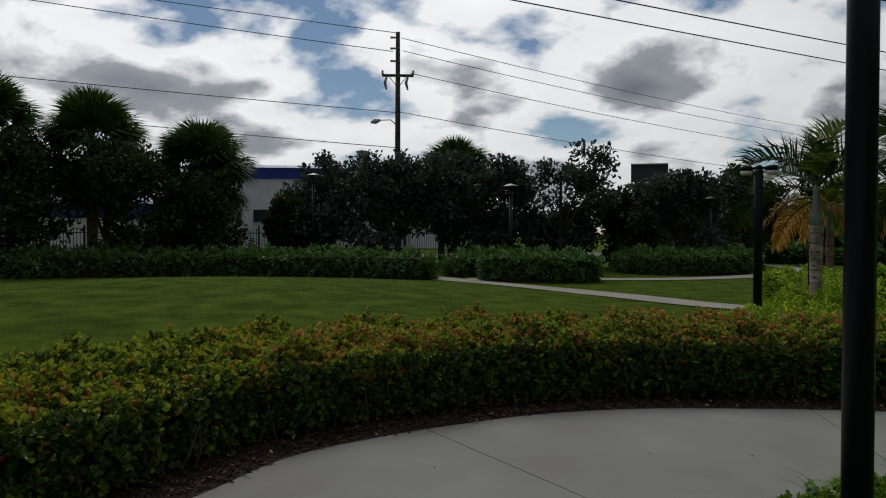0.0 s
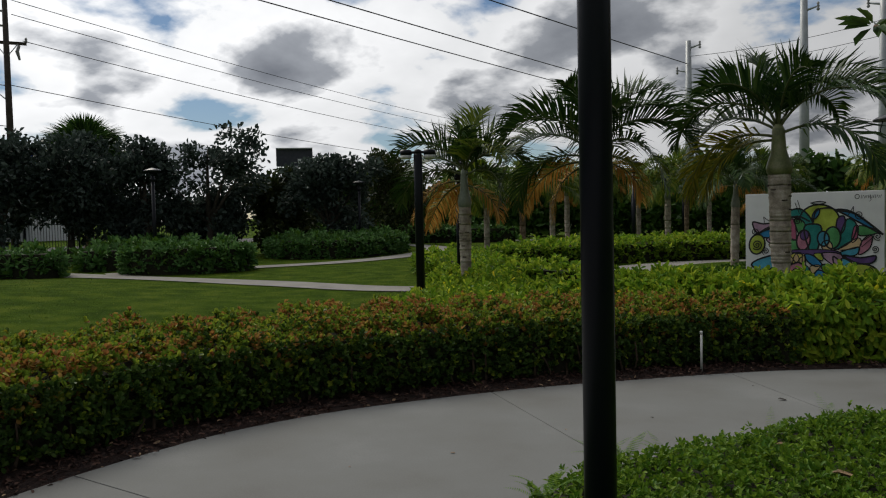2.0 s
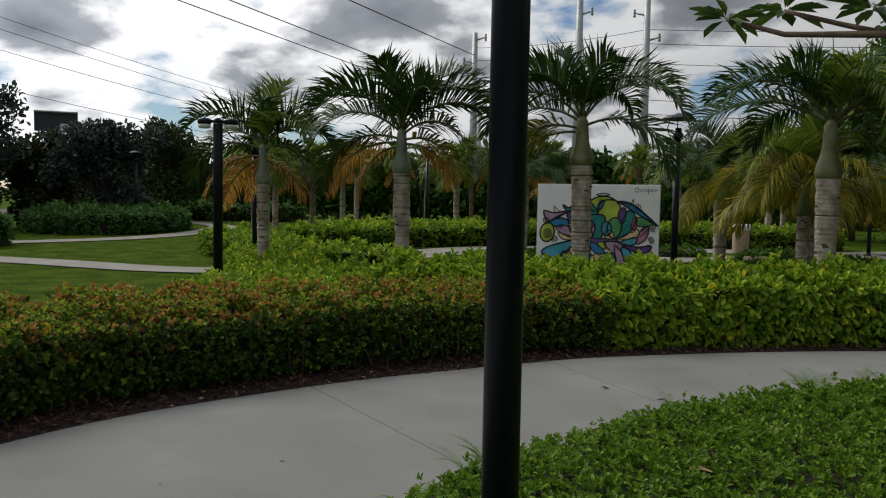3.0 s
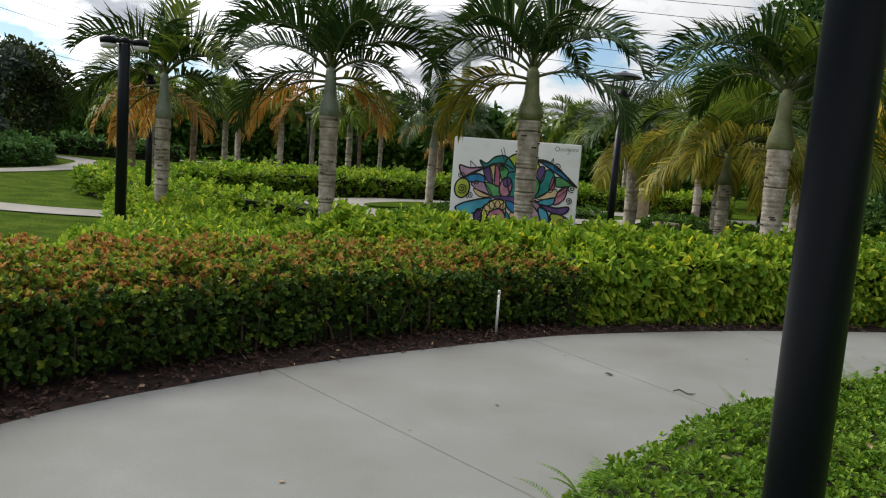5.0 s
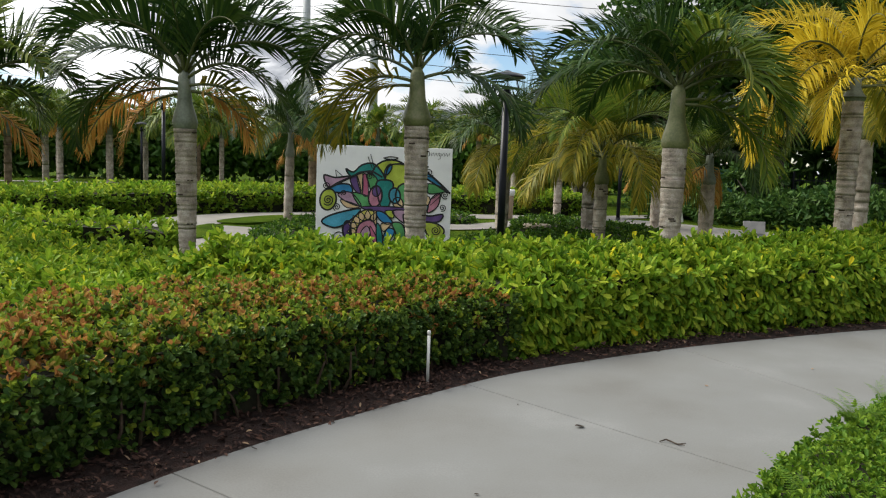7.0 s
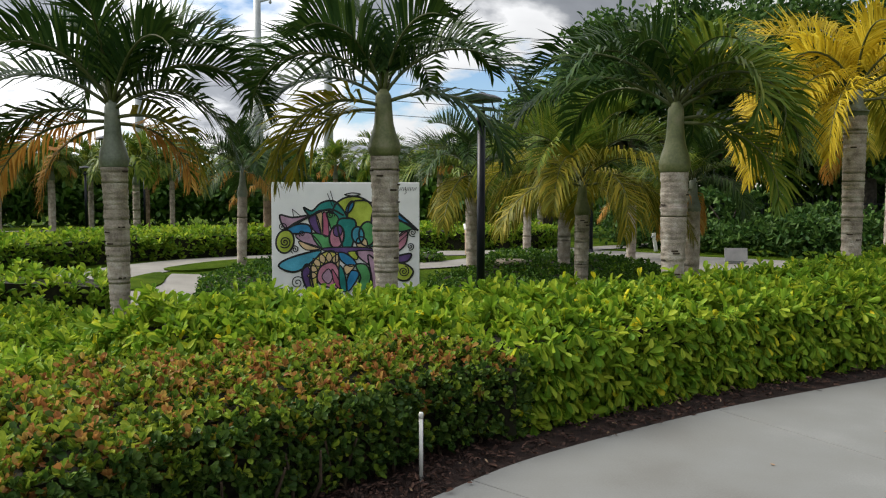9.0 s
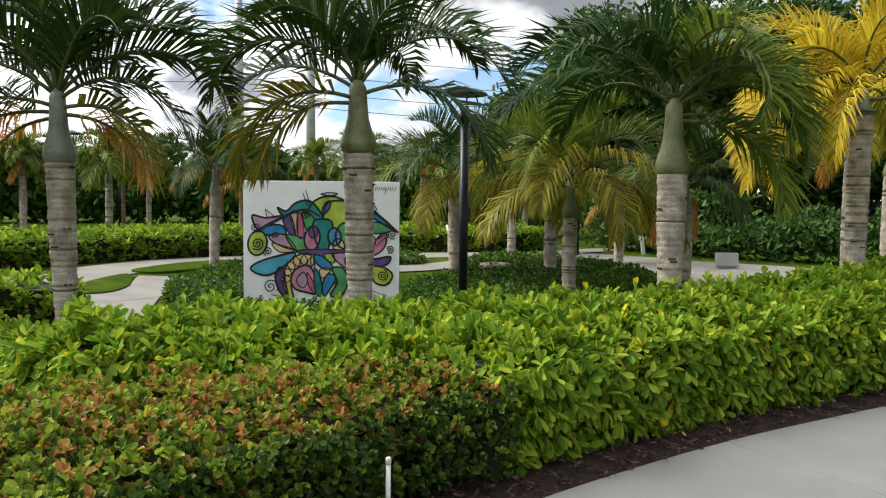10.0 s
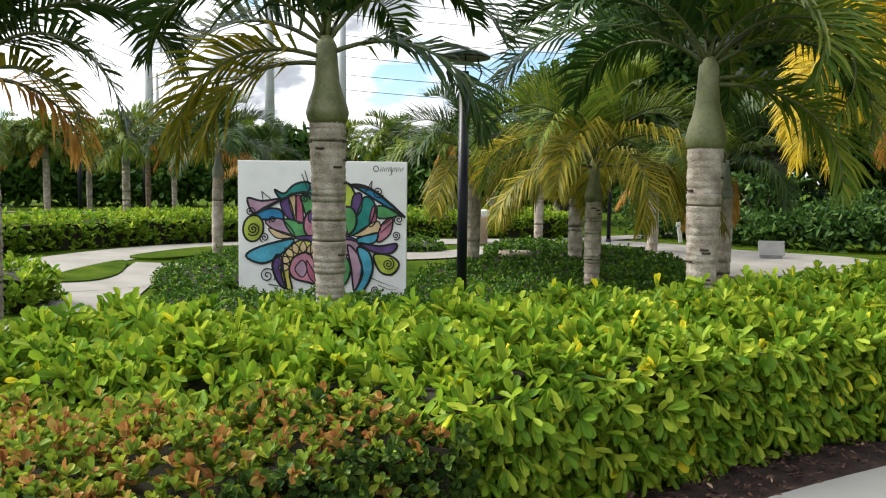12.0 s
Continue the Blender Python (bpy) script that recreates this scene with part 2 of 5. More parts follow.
def box_bm(sx, sy, sz, m=None, bevel=0.0):
    bm = bmesh.new()
    bmesh.ops.create_cube(bm, size=1.0)
    bmesh.ops.scale(bm, vec=(sx, sy, sz), verts=bm.verts)
    if bevel:
        bmesh.ops.bevel(bm, geom=bm.edges[:], offset=bevel, segments=2, affect="EDGES", profile=0.5)
    if m is not None:
        bmesh.ops.transform(bm, matrix=m, verts=bm.verts)
    return bm


def lathe_bm(profile, seg=20, m=None):
    """profile: (radius, height) from the bottom up."""
    bm = bmesh.new()
    rings = [[bm.verts.new((r * math.cos(2 * math.pi * k / seg), r * math.sin(2 * math.pi * k / seg), h)) for k in range(seg)] for r, h in profile]
    for a, b in zip(rings, rings[1:]):
        for k in range(seg):
            bm.faces.new((a[k], a[(k + 1) % seg], b[(k + 1) % seg], b[k]))
    bm.faces.new(rings[0][::-1])
    bm.faces.new(rings[-1])
    if m is not None:
        bmesh.ops.transform(bm, matrix=m, verts=bm.verts)
    return bm


def tube_bm(points, radii, seg=8, bm=None):
    bm = bm or bmesh.new()
    pts = [Vector(p) for p in points]
    rings = []
    for i, p in enumerate(pts):
        d = (pts[min(i + 1, len(pts) - 1)] - pts[max(i - 1, 0)]).normalized()
        a = d.orthogonal().normalized() if abs(d.z) > 0.9 else d.cross(Vector((0, 0, 1))).normalized()
        b = d.cross(a)
        r = radii[i] if isinstance(radii, (list, tuple)) else radii
        rings.append([bm.verts.new(p + (a * math.cos(2 * math.pi * k / seg) + b * math.sin(2 * math.pi * k / seg)) * r) for k in range(seg)])
    for a, b in zip(rings, rings[1:]):
        for k in range(seg):
            bm.faces.new((a[k], a[(k + 1) % seg], b[(k + 1) % seg], b[k]))
    bm.faces.new(rings[0][::-1])
    bm.faces.new(rings[-1])
    return bm


def smooth_line(pts, per=6):
    """A Catmull-Rom line through 2D points."""
    p = np.array(pts, float)
    q = np.vstack([2 * p[0] - p[1], p, 2 * p[-1] - p[-2]])
    out = []
    for i in range(1, len(q) - 2):
        for k in range(per):
            t = k / per
            out.append(0.5 * (2 * q[i] + (q[i + 1] - q[i - 1]) * t + (2 * q[i - 1] - 5 * q[i] + 4 * q[i + 1] - q[i + 2]) * t * t + (3 * q[i] - q[i - 1] - 3 * q[i + 1] + q[i + 2]) * t ** 3))
    out.append(p[-1])
    return np.array(out)


def closed_line(pts, per=6):
    p = np.array(pts, float)
    n = len(p)
    return smooth_line(np.vstack([p[-1], p, p[0], p[1]]), per)[per:per * (n + 1)]


def offset_line(line, d):
    """Moves an open 2D line to its left by d."""
    t = np.gradient(line, axis=0)
    t /= np.linalg.norm(t, axis=1)[:, None]
    return line + d * np.stack([-t[:, 1], t[:, 0]], 1)


def ground(x, y):
    """Height of the ground: a shallow hollow round the painted panel and a low mound in the lawn."""
    return -0.45 * np.exp(-((x + 0.8) ** 2 + (y - 15) ** 2) / 20.5) + 0.5 * np.maximum(np.exp(-((x + 15) ** 2 + (y - 2) ** 2) / 50) - 0.2, 0.0)


def inside(poly, p):
    x, y = p[:, 0], p[:, 1]
    res = np.zeros(len(p), bool)
    for (x0, y0), (x1, y1) in zip(poly, np.roll(poly, -1, 0)):
        c = ((y0 > y) != (y1 > y)) & (x < (x1 - x0) * (y - y0) / (y1 - y0 + 1e-12) + x0)
        res ^= c
    return res


def edge_distance(poly, p):
    best = np.full(len(p), 1e9)
    for a, b in zip(poly, np.roll(poly, -1, 0)):
        d = b - a
        t = np.clip(((p - a) @ d) / max(d @ d, 1e-9), 0, 1)
        best = np.minimum(best, np.linalg.norm(p - a - t[:, None] * d, axis=1))
    return best


def area(poly):
    x, y = poly[:, 0], poly[:, 1]
    return 0.5 * (x @ np.roll(y, -1) - y @ np.roll(x, -1))


def unit(v):
    return v / np.maximum(np.linalg.norm(v, axis=1), 1e-9)[:, None]


RNG = np.random.default_rng(7)


def leaf_mesh(name, base, axis, normal, length, width, mats, index, shape=(0.40, 0.5), fold=0.25, curl=0.12, far=0.74, tip=0.31):
    """Folded leaves of two quads each: base point, growing direction, face normal, length and width per leaf."""
    axis = unit(axis)
    side = unit(np.cross(axis, normal))
    nor = np.cross(side, axis)
    L, W = length[:, None], width[:, None]
    lift = nor * W * fold
    rows = [(0.36, shape[0], 0.0), (0.74, shape[1], 0.4)] if far < 0.8 else [(0.28, shape[0] * 0.85, 0.0), (0.62, shape[1], 0.25), (0.90, tip, 0.7)]
    left = [base + axis * L * t - side * W * w + lift - nor * L * curl * k for t, w, k in rows]
    right = [base + axis * L * t + side * W * w + lift - nor * L * curl * k for t, w, k in rows]
    c = [base, *left, base + axis * L - nor * L * curl, *right[::-1]]
    m, r = len(c), len(rows)
    v = np.stack(c, 1).reshape(-1, 3)
    n = len(base)
    o = (np.arange(n) * m)[:, None]
    f = np.concatenate([o + np.array([0, *range(r + 1, 0, -1)]), o + np.array([0, *range(m - 1, r, -1)])], 1).reshape(-1, r + 2)
    return mesh_from(name, v, f, mats, np.repeat(index, 2), smooth=True)


def hedge_shell(poly, height, density, side_density, lump=0.05, round_off=0.22, lumps=2.2, low=0.06):
    """Points and outward normals over the top and the flanks of a clipped planting."""
    lo, hi = poly.min(0), poly.max(0)
    a = abs(area(poly))
    n = int(np.prod(hi - lo) * density)
    p = RNG.uniform(lo, hi, (n, 2))
    p = p[inside(poly, p)]
    d = edge_distance(poly, p)
    wob = lump * (np.sin(p[:, 0] * lumps * 2.1 + 1.3) * np.sin(p[:, 1] * lumps * 2.6) + 0.6 * np.sin(p[:, 0] * lumps * 5.3 + p[:, 1] * lumps * 4.1))
    k = np.clip(1 - d / round_off, 0, 1)
    z = height * (1 - 0.32 * k ** 2) + wob
    top = np.column_stack([p, z + ground(p[:, 0], p[:, 1]) + RNG.normal(0, 0.032, len(p))])
    top_n = np.tile([0.0, 0.0, 1.0], (len(p), 1)) + RNG.normal(0, 0.25, (len(p), 3))
    nxt = np.roll(poly, -1, 0)
    seg = np.linalg.norm(nxt - poly, axis=1)
    m = int(seg.sum() * height * side_density)
    pick = RNG.choice(len(poly), m, p=seg / seg.sum())
    t = RNG.uniform(0, 1, m)[:, None]
    q = poly[pick] * (1 - t) + nxt[pick] * t
    tan = (nxt - poly)[pick] / seg[pick][:, None]
    out = np.column_stack([tan[:, 1], -tan[:, 0]]) * np.sign(area(poly))
    h = RNG.uniform(low, 0.95, m)
    bulge = 0.05 * np.sin(q[:, 0] * 5 + 1) * np.sin(q[:, 1] * 6) + RNG.normal(0, 0.03, m) - 0.12 * np.clip(0.35 - h, 0, 1) - 0.10 * np.clip(h - 0.75, 0, 1)
    q = q + out * bulge[:, None]
    flank = np.column_stack([q, h * height + ground(q[:, 0], q[:, 1])])
    flank_n = np.column_stack([out, np.full(m, 0.45)]) + RNG.normal(0, 0.3, (m, 3))
    return np.vstack([top, flank]), unit(np.vstack([top_n, flank_n])), np.concatenate([np.ones(len(top)), h * 0.9])


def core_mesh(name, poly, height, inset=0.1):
    """The solid mass of twigs inside a planting, coloured dark for the shade in there."""
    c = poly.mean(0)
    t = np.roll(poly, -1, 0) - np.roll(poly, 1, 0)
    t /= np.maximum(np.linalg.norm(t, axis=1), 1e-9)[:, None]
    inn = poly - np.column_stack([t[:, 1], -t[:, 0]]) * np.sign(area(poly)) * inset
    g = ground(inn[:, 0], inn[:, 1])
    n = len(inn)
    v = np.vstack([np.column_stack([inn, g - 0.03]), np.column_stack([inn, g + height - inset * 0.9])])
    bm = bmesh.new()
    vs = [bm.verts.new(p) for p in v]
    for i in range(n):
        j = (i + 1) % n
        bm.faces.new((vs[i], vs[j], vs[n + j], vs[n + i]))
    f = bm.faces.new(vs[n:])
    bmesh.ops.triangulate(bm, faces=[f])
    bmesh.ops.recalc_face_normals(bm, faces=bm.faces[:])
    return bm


def planting(name, label, category, pts, height, density, side_density, length, width, mats, chooser, shape=(0.40, 0.5), up=0.6, smooth=True, group="", lump=0.05, fold=0.25, jitter=0.6, inset=0.1, round_off=0.22, low=0.06, far=0.80, shoots=5, spread=0.9, tip=0.31, hang=0.0):
    poly = closed_line(pts, 5) if smooth else np.array(pts, float)
    root = empty(name, 0, 0, 0, label, category, group)
    part("inner_growth", core_mesh("inner_growth", poly, height, inset), M_TWIG_SHADE, root, "solid core of inner twigs, coloured dark for the shade inside")
    p, nrm, h = hedge_shell(poly, height, density, side_density, lump, round_off, low=low)
    # leaves stand in whorls round the tips of shoots
    m = max(1, len(p) // shoots)
    pick = RNG.permutation(len(p))[:m]
    lift = RNG.normal(0, 0.35 * length, m)[:, None]
    idx = np.repeat(chooser(p[pick], h[pick], m), shoots)
    nrm = np.repeat(unit(nrm[pick] + np.array([0, 0, up]) + RNG.normal(0, 0.3, (m, 3))), shoots, 0)
    p = np.repeat(p[pick], shoots, 0) + nrm * np.repeat(lift, shoots, 0)
    n = len(p)
    turn = np.tile(np.arange(shoots) * 2.4, m) + np.repeat(RNG.uniform(0, 6.28, m), shoots)
    side = unit(np.cross(nrm, np.tile([0.31, 0.95, 0.05], (n, 1))))
    out = side * np.cos(turn)[:, None] + np.cross(nrm, side) * np.sin(turn)[:, None]
    rank = np.tile(np.linspace(0.25, 1.0, shoots), m)[:, None]
    axis = unit(nrm * (1.15 - 0.75 * rank) + out * spread * (0.4 + 0.6 * rank) + RNG.normal(0, jitter * 0.4, (n, 3)))
    # leaves on the flanks hang down
    flank = np.repeat(h[pick] < 0.84, shoots) * RNG.uniform(0.3, 1.5, n) * hang
    axis = unit(axis - np.column_stack([np.zeros(n), np.zeros(n), flank]))
    face = unit(nrm + RNG.normal(0, 0.35, (n, 3)))
    size = RNG.uniform(0.7, 1.15, n)
    loose = (RNG.uniform(0, 1, n) > 0.75) | (idx == 2)
    idx = np.where(loose, chooser(p, np.repeat(h[pick], shoots), n), idx)
    me = leaf_mesh("leaves", p - nrm * (length * (0.25 + 0.35 * rank)), axis, face, length * size, width * size, mats, idx, shape, fold, far=far, tip=tip)
    ob = child("leaves", me, root)
    ob["kind"] = "stuff"
    return root


# ---- ground, paths ----
def ground_sheet():
    xs = np.concatenate([[-2500, -600, -200, -90], np.linspace(-60, 40, 126), [70, 200, 600, 2500]])
    ys = np.concatenate([[-2500, -600, -150, -50], np.linspace(-20, 60, 101), [90, 200, 600, 2500]])
    X, Y = np.meshgrid(xs, ys)
    v = np.column_stack([X.ravel(), Y.ravel(), ground(X, Y).ravel()])
    i = (np.arange(len(ys) - 1)[:, None] * len(xs) + np.arange(len(xs) - 1)).ravel()
    f = np.column_stack([i, i + 1, i + 1 + len(xs), i + len(xs)])
    return tagged(new("ground", mesh_from("ground", v, f, [M_LAWN], smooth=True)), "mown green lawn with faint dry patches", "lawn", kind="structure")


ground_sheet()


def sheet(name, poly, lift, mat, label, category, kind="structure", thick=0.05):
    """A flat patch that follows the ground: filled outline with a small upstand."""
    bm = bmesh.new()
    g = ground(poly[:, 0], poly[:, 1])
    top = [bm.verts.new((x, y, 0)) for x, y in poly]
    low = [bm.verts.new((x, y, z - thick)) for (x, y), z in zip(poly, g)]
    n = len(poly)
    f = bm.faces.new(top)
    bmesh.ops.triangulate(bm, faces=[f])
    for i in range(n):
        bm.faces.new((top[i], low[i], low[(i + 1) % n], top[(i + 1) % n]))
    for v, z in zip(top, g):
        v.co.z = z + lift
    bmesh.ops.recalc_face_normals(bm, faces=bm.faces[:])
    ob = part(name, bm, mat)
    return tagged(ob, label, category, kind=kind)


def ribbon(name, line, width, lift, mat, label, category, joint=0.0):
    """A path of constant width along a 2D line, on the ground."""
    a, b = offset_line(line, width / 2), offset_line(line, -width / 2)
    n, rows = len(line), 5
    v = np.concatenate([np.column_stack([p := a * (1 - k) + b * k, ground(p[:, 0], p[:, 1]) + lift]) for k in np.linspace(0, 1, rows)])
    low = np.concatenate([np.column_stack([p, ground(p[:, 0], p[:, 1]) - 0.05]) for p in (a, b)])
    f = [(k * n + i, (k + 1) * n + i, (k + 1) * n + i + 1, k * n + i + 1) for k in range(rows - 1) for i in range(n - 1)]
    o = rows * n
    f += [(i, i + 1, o + i + 1, o + i) for i in range(n - 1)] + [((rows - 1) * n + i + 1, (rows - 1) * n + i, o + n + i, o + n + i + 1) for i in range(n - 1)]
    return tagged(new(name, mesh_from(name, v, f, [mat])), label, category, kind="structure")


# outer edge of the walk and edge of the planted bed inside its bend
OUTER = smooth_line([(3.6, -6.4), (1.5, -4.6), (0.0, -3.0), (-0.9, -1.7), (-1.45, -0.8), (-1.93, -0.15), (-2.12, 0.5), (-2.2, 1.3), (-2.18, 2.1), (-1.94, 2.94), (-1.5, 3.75), (-1.0, 4.5), (-0.44, 5.17), (0.02, 5.68), (0.6, 6.24), (1.7, 7.0), (2.8, 7.62), (4.5, 8.42), (6.8, 9.2), (9.5, 9.8)], 6)
BED = [(0.95, 0.75), (0.60, 1.17), (0.51, 1.78), (0.65, 2.43), (0.99, 3.05), (1.39, 3.80), (1.97, 4.50), (2.92, 5.36), (4.4, 6.3), (6.8, 7.1), (9.5, 7.7)]
INNER = smooth_line(BED, 6)

ribbon("planting_soil", offset_line(OUTER, 0.98), 2.0, 0.004, M_MULCH, "dark reddish-brown bark mulch under the hedges", "mulch")
tagged(sheet("bed_soil", np.vstack([INNER, [(10, 2), (9, -0.6), (5, -0.2), (2.2, 0.15)]]), 0.005, M_MULCH, "dark soil under the low planted bed", "soil"))

# concrete walk: slabs between sawn joints
JOINTS = [((2.2, -5.2), (7.4, -4.0)), ((-0.9, -1.7), (2.6, -0.15)), ((-2.17, 1.04), (0.62, 1.05)), ((-1.31, 4.2), (0.62, 2.75)), ((0.17, 5.85), (1.55, 4.42)), ((1.97, 7.15), (2.9, 5.5)), ((4.6, 8.46), (5.2, 6.62)), ((9.4, 9.78), (9.5, 7.7))]


def nearest(line, p):
    return int(np.argmin(np.linalg.norm(line - np.array(p), axis=1)))


walk_root = empty("pavement", 0, 0, 0, "pale broom-finished concrete garden walk curving round the beds", "walkway", kind="structure")
APRON = np.vstack([[(7.4, -4.0), (8.5, -1.2), (5, -0.32), (2.6, -0.15), (1.3, 0.4)], INNER])
for (a0, b0), (a1, b1) in zip(JOINTS, JOINTS[1:]):
    o = OUTER[nearest(OUTER, a0):nearest(OUTER, a1) + 1].copy()
    i = APRON[nearest(APRON, b0):nearest(APRON, b1) + 1].copy()
    loop = np.vstack([o, i[::-1]])
    c = loop.mean(0)
    loop = loop + (c - loop) / np.linalg.norm(c - loop, axis=1)[:, None] * 0.008
    bm = bmesh.new()
    top = [bm.verts.new((x, y, 0.010)) for x, y in loop]
    mid = [bm.verts.new((x + (x - c[0]) * 0.002, y + (y - c[1]) * 0.002, 0.004)) for x, y in loop]
    low = [bm.verts.new((x, y, -0.08)) for x, y in loop]
    n = len(loop)
    f = bm.faces.new(top)
    bmesh.ops.triangulate(bm, faces=[f])
    for k in range(n):
        j = (k + 1) % n
        bm.faces.new((top[k], top[j], mid[j], mid[k]))
        bm.faces.new((mid[k], mid[j], low[j], low[k]))
    bmesh.ops.recalc_face_normals(bm, faces=bm.faces[:])
    part("slab", bm, M_CONCRETE, walk_root)

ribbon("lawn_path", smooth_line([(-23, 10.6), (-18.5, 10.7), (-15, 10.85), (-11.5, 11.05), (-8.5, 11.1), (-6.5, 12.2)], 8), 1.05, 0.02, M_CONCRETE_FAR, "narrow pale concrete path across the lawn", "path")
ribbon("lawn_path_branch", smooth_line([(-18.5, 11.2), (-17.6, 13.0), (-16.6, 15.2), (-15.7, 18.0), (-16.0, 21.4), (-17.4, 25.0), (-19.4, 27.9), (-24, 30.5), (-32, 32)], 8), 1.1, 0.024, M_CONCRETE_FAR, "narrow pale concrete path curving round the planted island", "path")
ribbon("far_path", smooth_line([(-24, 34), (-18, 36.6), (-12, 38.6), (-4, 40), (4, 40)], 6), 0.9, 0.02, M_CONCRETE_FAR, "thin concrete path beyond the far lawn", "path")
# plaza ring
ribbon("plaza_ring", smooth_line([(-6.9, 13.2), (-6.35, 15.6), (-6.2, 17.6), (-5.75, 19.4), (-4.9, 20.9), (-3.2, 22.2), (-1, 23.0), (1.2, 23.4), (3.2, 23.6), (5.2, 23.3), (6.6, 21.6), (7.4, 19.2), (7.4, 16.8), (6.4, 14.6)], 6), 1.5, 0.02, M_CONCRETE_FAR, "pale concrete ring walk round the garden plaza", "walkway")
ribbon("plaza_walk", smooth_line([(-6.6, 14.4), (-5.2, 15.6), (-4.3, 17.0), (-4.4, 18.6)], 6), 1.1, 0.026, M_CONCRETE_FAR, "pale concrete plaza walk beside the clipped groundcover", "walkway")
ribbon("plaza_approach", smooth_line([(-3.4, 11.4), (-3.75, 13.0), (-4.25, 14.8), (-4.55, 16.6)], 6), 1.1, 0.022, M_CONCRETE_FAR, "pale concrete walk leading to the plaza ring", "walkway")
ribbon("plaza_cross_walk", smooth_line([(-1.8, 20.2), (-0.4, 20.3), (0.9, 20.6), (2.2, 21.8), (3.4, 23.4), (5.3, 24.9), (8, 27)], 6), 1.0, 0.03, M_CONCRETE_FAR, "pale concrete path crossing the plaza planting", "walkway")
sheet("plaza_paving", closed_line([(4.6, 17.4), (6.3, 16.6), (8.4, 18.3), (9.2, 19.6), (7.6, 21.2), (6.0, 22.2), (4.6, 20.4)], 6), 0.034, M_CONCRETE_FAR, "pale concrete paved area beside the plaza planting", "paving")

# ---- hedges and beds ----
FRONT = offset_line(OUTER, 0.38)


def front_between(a, b):
    i, j = nearest(FRONT, a), nearest(FRONT, b)
    return FRONT[i:j + 1]


def choose_red(p, h, n):
    r = RNG.uniform(0, 1, n)
    patch = 0.5 + 0.5 * np.sin(p[:, 0] * 1.9 + 0.7) * np.sin(p[:, 1] * 1.5 + 0.4)
    south = np.clip((3.2 - p[:, 1]) / 4.0, 0, 1)
    top = h > 0.84
    # flanks get mostly deep green: the shade of the hedge side put into leaf colour
    idx = np.where(r < 0.86, 0, 1)
    idx = np.where(top & (r < 0.20 + 0.26 * patch - 0.27 * south), 3, idx)
    idx = np.where(top & (r > 0.86 - 0.40 * south), 2, idx)
    return np.where(top & (idx == 0) & (r > 0.40 - 0.25 * south), 1, idx)


red_front = front_between((-0.3, -3.6), (0.42, 6.4))
red_back = offset_line(OUTER, 2.05)[nearest(OUTER, (0.0, -3.0)):nearest(OUTER, (-0.9, 4.8))]
red_poly = np.vstack([red_front, [(0.62, 6.62), (0.2, 6.95)], smooth_line([(-0.5, 7.0), (-1.6, 6.7)], 3), red_back[::-1][2:]])
planting("copper_hedge", "low clipped hedge of small rounded leaves with copper-red tips", "hedge", red_poly, 0.55, 5600, 3800, 0.048, 0.027, [M_COCO_DARK, M_COCO_GREEN, M_COCO_YELLOW, M_COCO_RED], choose_red, (0.36, 0.54), smooth=False, jitter=0.7, up=0.6, low=0.10, lump=0.07, shoots=6, spread=0.62, tip=0.42)


def choose_green(p, h, n):
    r = RNG.uniform(0, 1, n)
    idx = np.where(h > 0.8, np.where(r < 0.72, 0, 1), np.where(r < 0.85, 0, 1))
    return np.where(r > 0.93, 2, idx)


green_front = front_between((0.55, 6.55), (9.0, 10.2))
green_poly = np.vstack([green_front, [(9.3, 12.0)], smooth_line([(7.6, 12.7), (5.5, 12.0), (3.3, 10.4), (1.4, 9.2), (-0.2, 8.6), (-1.4, 8.45), (-2.2, 8.0)], 4), [(-2.35, 7.5), (-1.8, 7.1), (-0.6, 7.05), (0.3, 6.98)]])
planting("green_hedge", "clipped hedge of large glossy bright green leaves", "hedge", green_poly, 0.66, 2200, 2300, 0.108, 0.043, [M_BIG_GREEN, M_BIG_DARK, M_BIG_YELLOW], choose_green, (0.30, 0.5), smooth=False, up=0.45, jitter=1.1, far=0.84, lump=0.10, fold=0.22, low=0.02, shoots=6, spread=0.62, tip=0.42, hang=1.3)
planting("green_shrub_bed", "loose bed of bright green broad-leaved shrubs round palms", "shrub bed", [(-3.75, 6.0), (-2.9, 6.5), (-2.3, 7.2), (-2.15, 8.2), (-2.5, 9.3), (-3.5, 10.0), (-4.6, 10.9), (-6.2, 12.8), (-7.7, 14.0), (-7.9, 12.6), (-6.6, 10.4), (-5.1, 8.2), (-4.5, 6.5)], 0.35, 1200, 1200, 0.105, 0.038, [M_BIG_GREEN, M_BIG_DARK, M_BIG_YELLOW], choose_green, (0.32, 0.5), up=0.4, jitter=0.6, lump=0.10, fold=0.18, shoots=7, spread=1.0, tip=0.42)


def choose_bed(p, h, n):
    return (RNG.uniform(0, 1, n) > 0.86).astype(int)


bed_poly = np.vstack([offset_line(INNER, -0.02)[:nearest(INNER, (7.6, 7.3))], [(7.6, 4), (6, 0.9), (4, 0.35), (2.2, 0.5), (1.35, 0.62)]])
planting("groundcover_bed", "low dense groundcover of small glossy green leaves with ferns", "groundcover", bed_poly, 0.25, 5600, 5600, 0.036, 0.018, [M_BED, M_FERN], choose_bed, (0.40, 0.5), smooth=False, up=0.7, jitter=0.6, lump=0.022, inset=0.05, round_off=0.3, far=0.74)

def choose_one(p, h, n):
    return (RNG.uniform(0, 1, n) > 0.75).astype(int)


